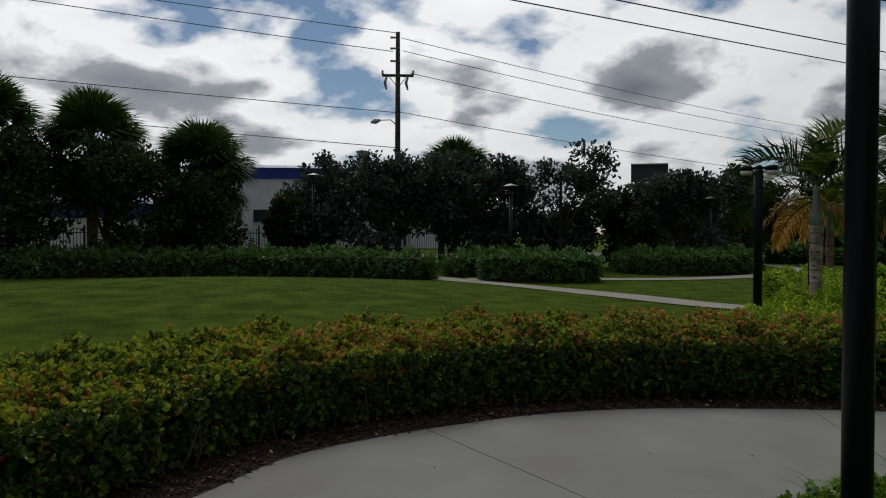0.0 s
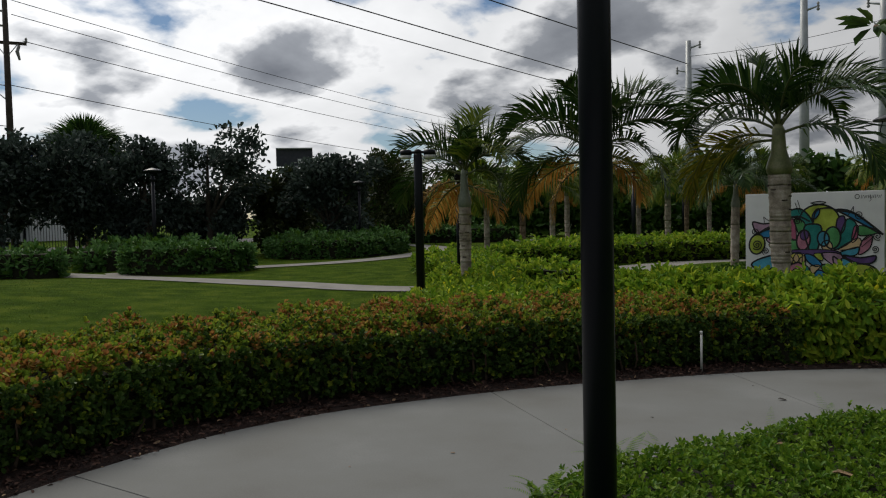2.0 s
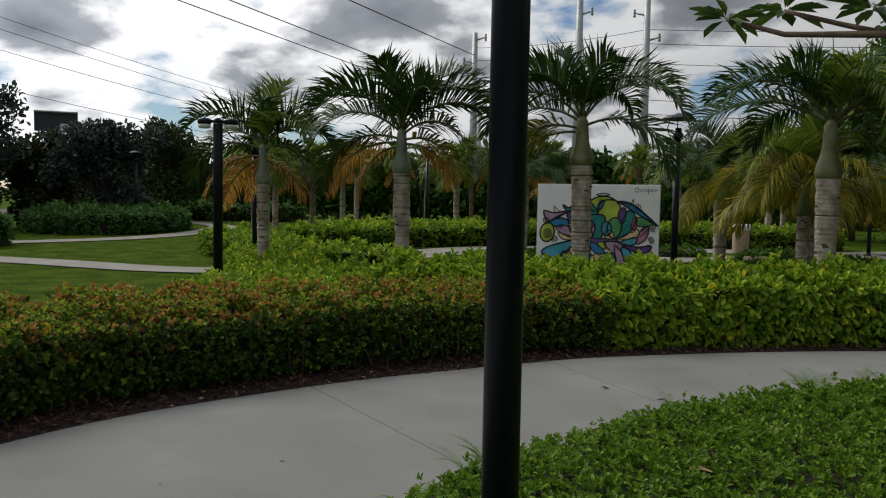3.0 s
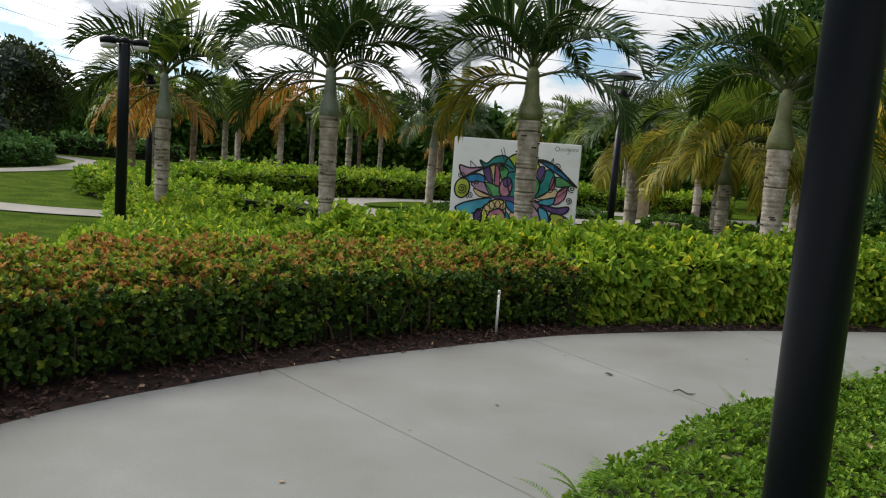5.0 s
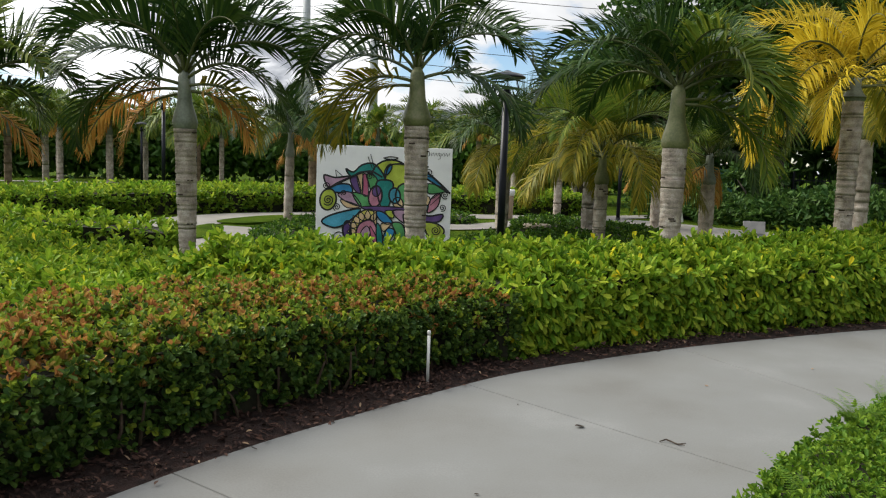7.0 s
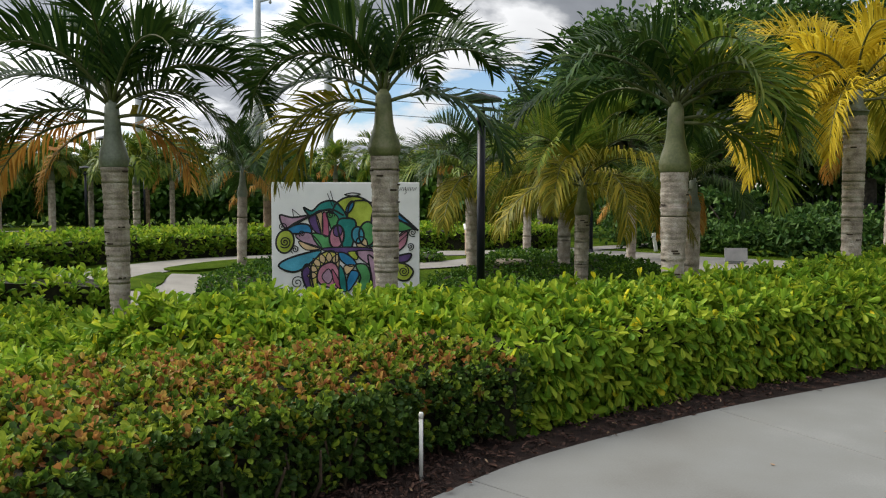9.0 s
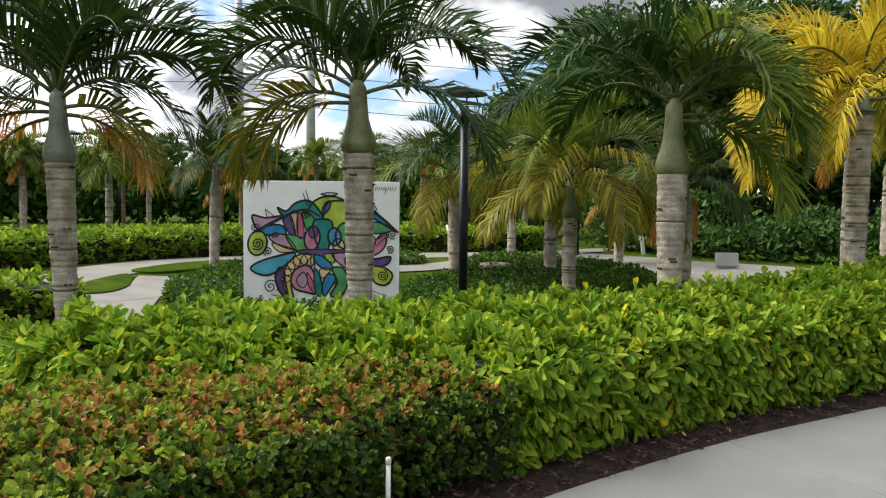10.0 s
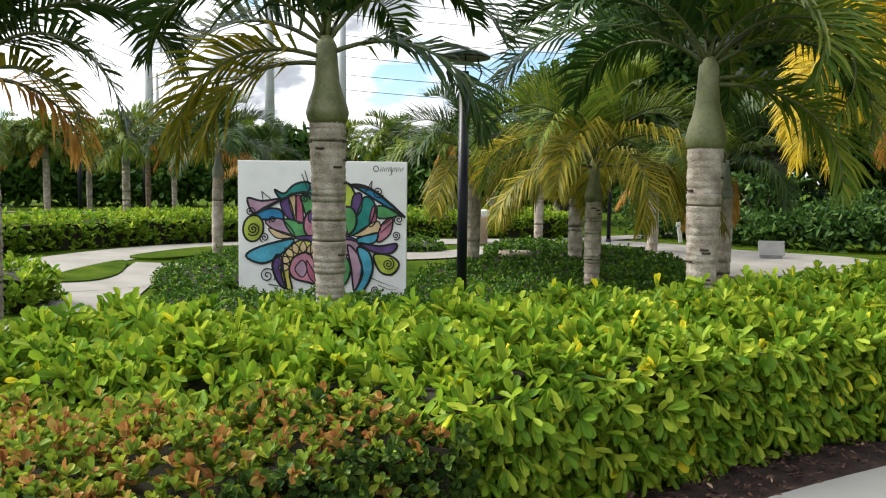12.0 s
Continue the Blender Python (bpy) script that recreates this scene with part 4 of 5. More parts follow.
# ---- trees ----
def tree(x, y, height, blobs, leaf_mat, n, leaf, label, seed, trunk_r=0.12, name="tree", category="tree", group="", loose=0.22):
    """blobs: (dx, dy, z, rx, ry, rz) clumps that make up the crown."""
    rng = np.random.default_rng(seed)
    g = float(ground(x, y))
    root = empty(name, x, y, g, label, category, group)
    bm = tube_bm([(0, 0, -0.1), (0.05, 0.03, height * 0.2), (-0.05, 0.06, height * 0.42), (0.04, 0, height * 0.7)], [trunk_r, trunk_r * 0.85, trunk_r * 0.6, trunk_r * 0.25], 8)
    trunk = part("trunk", bm, M_BARK, root, "", True)
    P = []
    vol = np.array([b[3] * b[4] * b[5] for b in blobs]) ** 0.67
    for b, k in zip(blobs, (n * vol / vol.sum()).astype(int)):
        c, r = np.array(b[:3]), np.array(b[3:])
        part("limb", tube_bm([(0, 0, height * 0.25), tuple(c * 0.55 + np.array([0, 0, height * 0.12])), tuple(c)], [trunk_r * 0.5, trunk_r * 0.32, 0.015], 6), M_BARK, root, "", True)
        sub = unit(rng.normal(0, 1, (max(6, k // 55), 3))) * rng.uniform(0.55, 1.0, (max(6, k // 55), 1)) * r + c
        pick = sub[rng.integers(0, len(sub), k)]
        P.append(pick + np.clip(rng.normal(0, 1, (k, 3)), -1.7, 1.7) * r * loose)
    P = np.vstack(P)
    P = P[P[:, 2] > 0.15]
    m = len(P)
    cen = np.array([0, 0, height * 0.55])
    ax = unit(unit(P - cen) * 0.7 + rng.normal(0, 0.8, (m, 3)))
    s = rng.uniform(0.7, 1.3, m)
    me = leaf_mesh("crown", P, ax, unit(rng.normal(0, 1, (m, 3)) + np.array([0, 0, 0.7])), leaf * s, leaf * 0.5 * s, [leaf_mat], np.zeros(m, int))
    child("crown", me, root)
    return root


def round_tree(x, y, h, w, mat, label, seed, n=2600, leaf=0.2, low=0.25, name="tree"):
    rng = np.random.default_rng(seed)
    blobs = []
    for k in range(9):
        a, rr = rng.uniform(0, 2 * math.pi), w * rng.uniform(0.15, 0.62)
        z = h * rng.uniform(low, 0.86)
        s = w * rng.uniform(0.32, 0.5)
        blobs.append((rr * math.cos(a), rr * math.sin(a), min(z, h - s * 0.8), s, s, s * 0.85))
    blobs.append((rng.uniform(-0.2, 0.2), 0, h - w * 0.33, w * 0.35, w * 0.35, w * 0.33))
    return tree(x, y, h, blobs, mat, n, leaf, label, seed, 0.06 + 0.02 * h, name, "shrub" if name == "shrub" else "tree", "screening trees along the fence")


for k, (x, y, h, w, mt) in enumerate([(-28.0, 8.9, 3.1, 1.3, 1), (-27.8, 10.0, 4.6, 2.3, 0), (-26.9, 12.3, 4.5, 2.3, 0), (-26.2, 14.5, 4.7, 2.4, 0), (-24.6, 16.6, 4.5, 2.3, 0), (-23.6, 18.7, 5.1, 2.6, 0), (-23.6, 22.0, 3.3, 2.1, 1), (-20.8, 22.6, 3.9, 2.3, 0), (-26.5, 26.0, 3.2, 2.0, 1), (-24.5, 30.5, 4.6, 2.6, 1)]):
    round_tree(x, y, h, w, (M_TREE, M_TREE_OLIVE)[mt], "dense dark grey-green broadleaf tree behind the lawn hedge", 300 + k, 6500, 0.21)
for k, (x, y, h, w) in enumerate([(-28.4, -4.6, 4.8, 2.8), (-28.2, -1.2, 4.8, 2.8), (-28.0, 1.8, 4.6, 2.8), (-27.8, 5.0, 4.1, 2.6)]):
    round_tree(x, y, h, w, M_TREE_OLIVE, "dark leafy shrub in front of fan palms", 330 + k, 7000, 0.21, 0.12, "shrub")


def fan_leaf_mesh(seed):
    rng = np.random.default_rng(seed)
    V, F, o = [], [], 0
    stalk = 0.75
    V.append(np.array([(0, -0.012, 0), (0, 0.012, 0), (stalk, 0.008, 0.0), (stalk, -0.008, 0.0)]))
    F.append((0, 1, 2, 3))
    o = 4
    for k in range(30):
        a = radians(-115 + 230 * k / 29)
        L = 0.75 * (0.75 + 0.25 * math.cos(a)) * rng.uniform(0.9, 1.05)
        d = np.array([math.cos(a), math.sin(a), 0.12 - 0.25 * abs(math.sin(a))])
        w = np.array([-math.sin(a), math.cos(a), 0]) * 0.026
        c = np.array([stalk, 0, 0])
        m = c + d * L * 0.6
        tip = c + d * L + np.array([0, 0, -0.22 * rng.uniform(0.5, 1.3)])
        V.append(np.array([c, m + w, tip, m - w]))
        F.append((o, o + 1, o + 2, o + 3))
        o += 4
    return mesh_from("fan_frond", np.vstack(V), F, [M_FICUS])


FANS = [fan_leaf_mesh(s) for s in range(3)]


def fan_palm(x, y, top, seed, label="tall fan palm with a shaggy dark round crown"):
    rng = np.random.default_rng(seed)
    root = empty("fan_palm", x, y, float(ground(x, y)), label, "palm tree", "fan palms by the fence")
    part("trunk", lathe_bm(trunk_profile(0.2, 0.17, top - 1.6, seed, 0.14), 12), M_TRUNK_DARK, root, "", True)
    for k in range(120):
        e = rng.uniform(-75, 85)
        child("frond", FANS[k % 3], root, "", pose(0, 0, top - 1.7 + 0.1 * math.sin(radians(e)), rng.uniform(-25, 25), -e, k * 137.5) @ Matrix.Diagonal((1.55, 1.55, 1.55, 1)))


for k, (x, y, z) in enumerate([(-29.8, -1.9, 6.6), (-29.2, 1.5, 6.2), (-28.6, 5.4, 5.35), (-29.0, 16.9, 5.3)]):
    fan_palm(x, y, z, 400 + k)

# dark woods closing the far lawn, and the tall trees beyond the plaza
def woods(name, label, line, height, depth, n, leaf, mat, seed):
    rng = np.random.default_rng(seed)
    ln = smooth_line(line, 8)
    t = rng.uniform(0, len(ln) - 1.001, n)
    i = t.astype(int)
    p = ln[i] + (ln[i + 1] - ln[i]) * (t - i)[:, None]
    s = np.cumsum(np.r_[0, np.linalg.norm(np.diff(ln, axis=0), axis=1)])[i]
    hh = height * (0.78 + 0.14 * np.sin(s * 0.9 + seed) + 0.12 * np.sin(s * 2.3 + 1) + 0.05 * np.sin(s * 6.1))
    z = hh * np.sqrt(rng.uniform(0, 1, n)) + rng.normal(0, 0.1, n)
    q = np.column_stack([p + rng.normal(0, depth, (n, 2)) * (1.1 - 0.6 * z / height)[:, None], np.maximum(z, 0.05)])
    ax = unit(rng.normal(0, 1, (n, 3)) + np.array([0, 0, 0.2]))
    me = leaf_mesh(name, q, ax, unit(rng.normal(0, 1, (n, 3)) + np.array([0, 0, 0.7])), leaf * rng.uniform(0.6, 1.3, n), leaf * 0.5 * rng.uniform(0.7, 1.2, n), [mat], np.zeros(n, int))
    return tagged(new(name, me), label, "trees", kind="stuff")


woods("far_woods", "dark dense line of trees beyond the far lawn", [(-34, 34), (-26, 40), (-18, 45.5), (-8, 48), (2, 48), (12, 46)], 4.3, 0.8, 17000, 0.58, M_FICUS, 5)
woods("far_understory", "dark shaded shrubs under the far trees", [(-32, 34.5), (-25, 40), (-17, 45), (-8, 47), (2, 47), (11, 45)], 2.4, 0.5, 11500, 0.5, M_BOX, 6)
woods("plaza_shrubs", "dark green shrubs behind the plaza paving", [(6.3, 27), (7.6, 24.6), (9.0, 22.6), (10.6, 21.4), (13.5, 20.0), (18, 19)], 1.15, 0.5, 9000, 0.18, M_FICUS, 7)
for k, (x, y, h, w) in enumerate([(8.5, 30.5, 8.6, 3.6), (12.5, 31, 9.5, 4.2), (17.5, 31.5, 9.0, 4.0), (5.5, 33.5, 6.0, 2.8), (22, 30, 9, 4)]):
    rngt = np.random.default_rng(500 + k)
    blobs = [(w * 0.7 * rngt.uniform(-1, 1), w * 0.7 * rngt.uniform(-1, 1), h * rngt.uniform(0.42, 0.82), w * 0.42, w * 0.42, w * 0.36) for _ in range(12)]
    tree(x, y, h, blobs, M_FICUS, 16000, 0.26, "tall spreading dark green broadleaf tree beyond the plaza", 500 + k, 0.3, group="tall trees beyond the plaza")
for k, (x, y, h, w) in enumerate([(7.6, 26.2, 2.2, 1.2), (9.6, 25.4, 1.7, 1.2), (12.0, 24.5, 1.3, 1.0), (15, 23, 1.1, 1.0)]):
    round_tree(x, y, h, w, M_FICUS, "leafy green shrub behind the plaza paving", 540 + k, 2200, 0.2, 0.1, "shrub")


woods("right_woods", "dark dense trees beyond the iron fence", [(9, 37), (16, 37), (24, 34), (34, 27)], 5.5, 0.9, 9000, 0.55, M_FICUS, 8)


# ---- frangipani limb over the bed ----
def frangipani():
    root = empty("frangipani_tree", 4.2, 2.2, 0.0, "frangipani tree with thick bare limbs and long green leaves", "tree")
    part("trunk", tube_bm([(0, 0, -0.05), (-0.06, 0.05, 0.7), (-0.2, 0.1, 1.3), (-0.45, 0.2, 1.8)], [0.1, 0.09, 0.075, 0.06], 10), M_STEM, root, "", True)
    rng = np.random.default_rng(77)
    for t in [(-2.05, -1.3, 2.22), (-2.55, 1.4, 2.48), (-2.25, 1.6, 2.55), (-1.85, 1.2, 2.45), (-2.1, 1.0, 2.75), (-1.55, 1.6, 2.62)]:
        mid = (0.45 * t[0] - 0.3, 0.45 * t[1] + 0.1, 2.1 + rng.uniform(0, 0.12))
        part("limb", tube_bm([(-0.45, 0.2, 1.8), mid, (t[0] + 0.3, t[1] * 0.92, t[2] - 0.12), t], [0.04, 0.022, 0.014, 0.011], 8), M_STEM, root, "", True)
        n = 20
        a = np.arange(n) * 2.4 + rng.uniform(0, 6)
        ax = unit(np.column_stack([np.cos(a), np.sin(a), rng.uniform(-0.35, 0.6, n)]))
        me = leaf_mesh("foliage", np.tile(t, (n, 1)) + ax * 0.03, ax, np.tile([0.0, 0.0, 1.0], (n, 1)) + rng.normal(0, 0.2, (n, 3)), rng.uniform(0.14, 0.23, n), rng.uniform(0.045, 0.06, n), [M_COCO_DARK], np.zeros(n, int), (0.36, 0.5), 0.2, 0.2)
        child("foliage", me, root)


frangipani()


# ---- lamps ----
def drum_lamp(x, y, top, turn, label):
    root = empty("garden_lamp", x, y, float(ground(x, y)), label, "lamp post", "garden lamps", rz=turn)
    top -= float(ground(x, y))
    part("base_plate", lathe_bm([(0.12, 0), (0.12, 0.02), (0.075, 0.03), (0.07, 0.12)], 20), M_BLACK, root, "", True)
    part("pole", lathe_bm([(0.06, 0.02), (0.06, top - 0.02), (0.052, top)], 24), M_BLACK, root, "black round steel pole", True)
    part("crossbar", box_bm(0.26, 0.05, 0.035, pose(0, 0, top + 0.02), 0.008), M_BLACK, root)
    part("finial", lathe_bm([(0.05, top), (0.045, top + 0.05), (0.02, top + 0.065)], 20), M_BLACK, root, "", True)
    for s in (-1, 1):
        head = part("lamp_head", lathe_bm([(0.055, top - 0.02), (0.082, top - 0.015), (0.086, top + 0.035), (0.07, top + 0.055), (0.02, top + 0.06)], 22, pose(s * 0.165, 0, 0)), M_BLACK, root, "", True)
        part("diffuser", lathe_bm([(0.03, top - 0.072), (0.066, top - 0.068), (0.078, top - 0.05), (0.078, top - 0.018)], 22, pose(s * 0.165, 0, 0)), M_LENS, head, "pale frosted diffuser ring", True)
    return root


def cap_lamp(x, y, top, label="black garden lamp post with a shallow round cap"):
    g = float(ground(x, y))
    root = empty("garden_lamp", x, y, g, label, "lamp post", "garden lamps")
    h = top - g
    n = h - 0.38
    part("base_plate", lathe_bm([(0.11, 0), (0.11, 0.02), (0.07, 0.03), (0.065, 0.1)], 18), M_BLACK, root, "", True)
    part("pole", lathe_bm([(0.052, 0.02), (0.05, n)], 20), M_BLACK, root, "black round steel pole", True)
    part("collar", lathe_bm([(0.052, n - 0.02), (0.075, n), (0.08, n + 0.06), (0.05, n + 0.1), (0.045, n + 0.16)], 18), M_BLACK, root, "", True)
    for k in range(3):
        a = radians(30 + 120 * k)
        c, s = math.cos(a), math.sin(a)
        part("bracket", tube_bm([(0.06 * c, 0.06 * s, n + 0.03), (0.16 * c, 0.16 * s, n + 0.06), (0.2 * c, 0.2 * s, n + 0.16), (0.15 * c, 0.15 * s, n + 0.3)], 0.009, 6), M_BLACK, root, "", True)
    cap = part("cap", lathe_bm([(0.02, n + 0.30), (0.23, n + 0.28), (0.252, n + 0.283), (0.255, n + 0.297), (0.24, n + 0.312), (0.17, n + 0.345), (0.07, n + 0.365), (0.03, n + 0.385)], 32), M_BLACK, root)
    return root


drum_lamp(-4.5, 7.42, 2.34, 32, "black lamp post with two round downlight heads")
cap_lamp(0.79, 11.6, 2.78)
cap_lamp(-6.7, 11.55, 2.55)
cap_lamp(-25.9, 8.85, 3.7)
cap_lamp(-18.5, 12.8, 3.05)
cap_lamp(-19.0, 22.4, 2.9)
cap_lamp(-13.5, 36.4, 2.8)
cap_lamp(-12.2, 40.0, 2.8)
cap_lamp(5.0, 23.6, 2.6)
cap_lamp(-8.0, 23.4, 3.1)


def near_post(x, y):
    """The tall post beside the walk."""
    root = empty("lamp_post", x, y, 0.0, "tall black painted round steel lamp post in the bed", "lamp post")
    part("base_plate", lathe_bm([(0.12, 0.02), (0.12, 0.035), (0.075, 0.045), (0.07, 0.16)], 28), M_BLACK, root, "", True)
    part("pole", lathe_bm([(0.058, 0.03), (0.058, 3.3), (0.05, 3.32)], 40), M_BLACK, root, "black painted steel pole with soft sheen", True)
    part("crossbar", box_bm(0.36, 0.07, 0.06, pose(0, 0, 3.34), 0.01), M_BLACK, root)
    for s in (-1, 1):
        part("lamp_head", lathe_bm([(0.05, 3.29), (0.12, 3.3), (0.12, 3.37), (0.02, 3.39)], 22, pose(s * 0.21, 0, 0)), M_BLACK, root, "", True)


near_post(1.115, 1.15)

# ---- painted panel ----
mural = empty("painted_panel", -1.2, 16.17, -0.43, "white freestanding panel with a painted multicoloured winged flower outlined in black", "mural", rz=-3.7)
PW, PH = 2.65, 2.20
part("board", box_bm(PW, 0.09, PH, pose(0, 0.045, PH / 2), 0.006), M_WHITE, mural, "white painted board")
PAINT = {k: material("paint_" + k, [tuple(0.62 * v for v in c), c, tuple(min(0.9, 1.25 * v + 0.02) for v in c)], 0.5, 3.5, 0.05, 60) for k, c in {
    "blue": (0.02, 0.20, 0.42), "teal": (0.01, 0.20, 0.18), "green": (0.08, 0.30, 0.10), "lime": (0.38, 0.46, 0.05), "yellow": (0.55, 0.50, 0.10),
    "peach": (0.62, 0.45, 0.25), "pink": (0.50, 0.20, 0.28), "mauve": (0.42, 0.26, 0.36), "purple": (0.10, 0.05, 0.18), "rose": (0.40, 0.10, 0.18), "sky": (0.06, 0.32, 0.46), "ink": (0.008, 0.008, 0.010)}.items()}
LAYER = [0]


def flat_fill(name, pts, mat, lift):
    bm = bmesh.new()
    f = bm.faces.new([bm.verts.new((a - PW / 2, -lift, PH - b)) for a, b in pts])
    bmesh.ops.triangulate(bm, faces=[f])
    part(name, bm, mat, mural)


def stroke(pts, wide=0.022, lift=0.006, closed=False, taper=False):
    p = np.array(pts, float)
    if closed:
        p = np.vstack([p, p[:2]])
    k = np.ones(len(p)) if not taper else np.linspace(1, 0.25, len(p))
    w = (wide / 2) * k[:, None]
    t = np.gradient(p, axis=0)
    t /= np.maximum(np.linalg.norm(t, axis=1), 1e-9)[:, None]
    nn = np.column_stack([-t[:, 1], t[:, 0]])
    a, b = p + nn * w, p - nn * w
    v = np.array([(x - PW / 2, -lift, PH - y) for x, y in np.vstack([a, b])])
    n = len(p)
    f = np.array([(i, i + 1, n + i + 1, n + i) for i in range(n - 1)])
    child("painted_line", mesh_from("painted_line", v, f, [PAINT["ink"]]), mural)


def petal(x0, y0, x1, y1, width, colour, bend=0.0, fat=0.8, ink=0.036):
    """A leaf shape from its foot to its tip, both in metres from the panel's top left corner."""
    a, b = np.array((x0, y0)), np.array((x1, y1))
    d = b - a
    nrm = np.array((-d[1], d[0])) / np.linalg.norm(d)
    t = np.linspace(0, 1, 15)
    c = a + d * t[:, None] + nrm * (bend * 4 * t * (1 - t))[:, None]
    h = (width / 2) * np.sin(math.pi * t ** fat)
    up, dn = c + nrm * h[:, None], c - nrm * h[:, None]
    loop = np.vstack([up, dn[-2:0:-1]])
    LAYER[0] += 1
    z = 0.002 + 0.00025 * LAYER[0]
    flat_fill("painted_petal", loop, PAINT[colour], z)
    stroke(loop, ink, z + 0.0012, True)


def disc(x, y, rx, ry, colour, turn=0.0, ink=0.034):
    t = np.linspace(0, 2 * math.pi, 25)[:-1]
    c, s = math.cos(turn), math.sin(turn)
    loop = np.column_stack([x + rx * np.cos(t) * c - ry * np.sin(t) * s, y + rx * np.cos(t) * s + ry * np.sin(t) * c])
    LAYER[0] += 1
    z = 0.002 + 0.00025 * LAYER[0]
    flat_fill("painted_shape", loop, PAINT[colour], z)
    stroke(loop, ink, z + 0.0012, True)


def spiral(x, y, r, turns=2.2, start=0.0, hand=1, wide=0.022, tail=0.0):
    t = np.linspace(0.05, 1, 44)
    a = start + hand * turns * 2 * math.pi * t
    p = np.column_stack([x + r * t * np.cos(a), y + r * t * np.sin(a)])
    stroke(p, wide, 0.0175)


def blob(colour, pts, ink=0.034):
    """A painted patch with a soft outline round a few corners, in metres from the panel's top left corner."""
    loop = closed_line(pts, 4)
    LAYER[0] += 1
    z = 0.002 + 0.00025 * LAYER[0]
    flat_fill("painted_shape", loop, PAINT[colour], z)
    stroke(loop, ink, z + 0.0012, True)


# head and left wing, right wing, body, lower body, then curls and fine lines
disc(1.47, 0.57, 0.38, 0.32, "lime")
blob("teal", [(0.58, 0.45), (0.73, 0.51), (0.89, 0.37), (1.11, 0.33), (1.28, 0.48), (1.36, 0.66), (1.24, 0.71), (1.06, 0.52), (0.86, 0.51), (0.69, 0.6)])
blob("mauve", [(0.15, 0.59), (0.38, 0.63), (0.69, 0.59), (0.42, 0.73), (0.24, 0.82)])
blob("blue", [(0.2, 0.9), (0.42, 0.76), (0.66, 0.76), (0.71, 0.91), (0.45, 0.92)])
blob("purple", [(0.67, 0.65), (0.8, 0.58), (0.89, 0.92), (0.76, 0.86)], 0.026)
blob("peach", [(0.8, 0.58), (0.91, 0.54), (0.92, 0.92), (0.87, 0.87)], 0.02)
blob("rose", [(0.92, 0.56), (1.0, 0.59), (1.03, 0.94), (0.92, 0.93)], 0.02)
blob("green", [(0.99, 0.54), (1.16, 0.58), (1.21, 0.73), (1.1, 0.88), (1.03, 0.7)], 0.026)
blob("mauve", [(0.43, 0.95), (0.69, 0.91), (0.9, 1.17), (0.6, 1.09)], 0.024)
blob("peach", [(0.48, 1.06), (0.67, 1.1), (0.89, 1.18), (0.62, 1.21)], 0.02)
blob("green", [(0.73, 0.91), (1.08, 1.0), (1.1, 1.18), (0.87, 1.16)], 0.028)
disc(0.24, 1.06, 0.16, 0.21, "lime", 0.2)
spiral(0.24, 1.07, 0.11, 2.3, 0.5, 1)
blob("blue", [(1.79, 0.36), (2.1, 0.42), (2.62, 0.85), (2.23, 0.63), (1.97, 0.47)])
blob("purple", [(1.81, 0.55), (1.94, 0.5), (1.94, 0.75), (1.79, 0.9)], 0.028)
blob("teal", [(1.99, 0.55), (2.16, 0.67), (2.06, 0.99), (1.75, 1.16), (1.84, 0.92)], 0.028)
blob("green", [(2.21, 0.68), (2.57, 0.8), (2.22, 0.88)], 0.024)
blob("rose", [(2.11, 0.72), (2.19, 0.69), (2.17, 0.93), (2.07, 1.0)], 0.022)
blob("peach", [(1.82, 1.16), (2.19, 0.92), (2.21, 1.1)], 0.022)
blob("sky", [(1.82, 1.23), (2.19, 1.1), (2.16, 1.25), (1.97, 1.28)], 0.026)
blob("pink", [(2.2, 1.25), (2.26, 0.98), (2.43, 0.86), (2.4, 1.11)], 0.026)
blob("purple", [(1.91, 1.27), (2.23, 1.31), (2.5, 1.27), (2.43, 1.41), (2.18, 1.42)])
blob("lime", [(2.14, 1.45), (2.4, 1.46), (2.54, 1.59), (2.43, 1.75), (2.24, 1.71)])
blob("teal", [(1.18, 0.73), (1.35, 0.64), (1.52, 0.73), (1.42, 1.21), (1.3, 1.21)])
disc(1.17, 0.97, 0.13, 0.21, "pink", 0.15)
disc(1.19, 0.87, 0.08, 0.10, "purple", 0.2, 0.02)
disc(1.72, 0.92, 0.15, 0.22, "green", 0.1)
disc(1.62, 1.09, 0.10, 0.12, "peach", -0.3, 0.026)
disc(1.55, 0.94, 0.11, 0.15, "sky", -0.1)
disc(1.41, 0.44, 0.05, 0.12, "blue", 0.5, 0.026)
blob("sky", [(0.12, 1.5), (0.34, 1.35), (0.89, 1.22), (0.63, 1.5), (0.37, 1.61)], 0.036)
blob("purple", [(0.6, 1.48), (0.54, 1.65), (0.62, 1.89), (0.76, 2.0), (0.71, 1.71), (0.69, 1.5)], 0.036)
blob("purple", [(0.89, 1.2), (1.16, 1.16), (1.74, 1.17), (1.86, 1.26), (1.35, 1.28)], 0.024)
blob("yellow", [(0.76, 1.99), (0.68, 1.75), (0.73, 1.45), (0.91, 1.27), (1.11, 1.23), (1.17, 1.4), (0.89, 1.5), (0.81, 1.75), (0.85, 2.0)], 0.03)
petal(0.81, 1.66, 0.63, 1.68, 0.11, "peach", ink=0.02)
petal(0.82, 1.58, 0.65, 1.51, 0.11, "peach", ink=0.02)
petal(0.87, 1.50, 0.74, 1.36, 0.11, "peach", ink=0.02)
petal(0.94, 1.45, 0.87, 1.27, 0.11, "peach", ink=0.02)
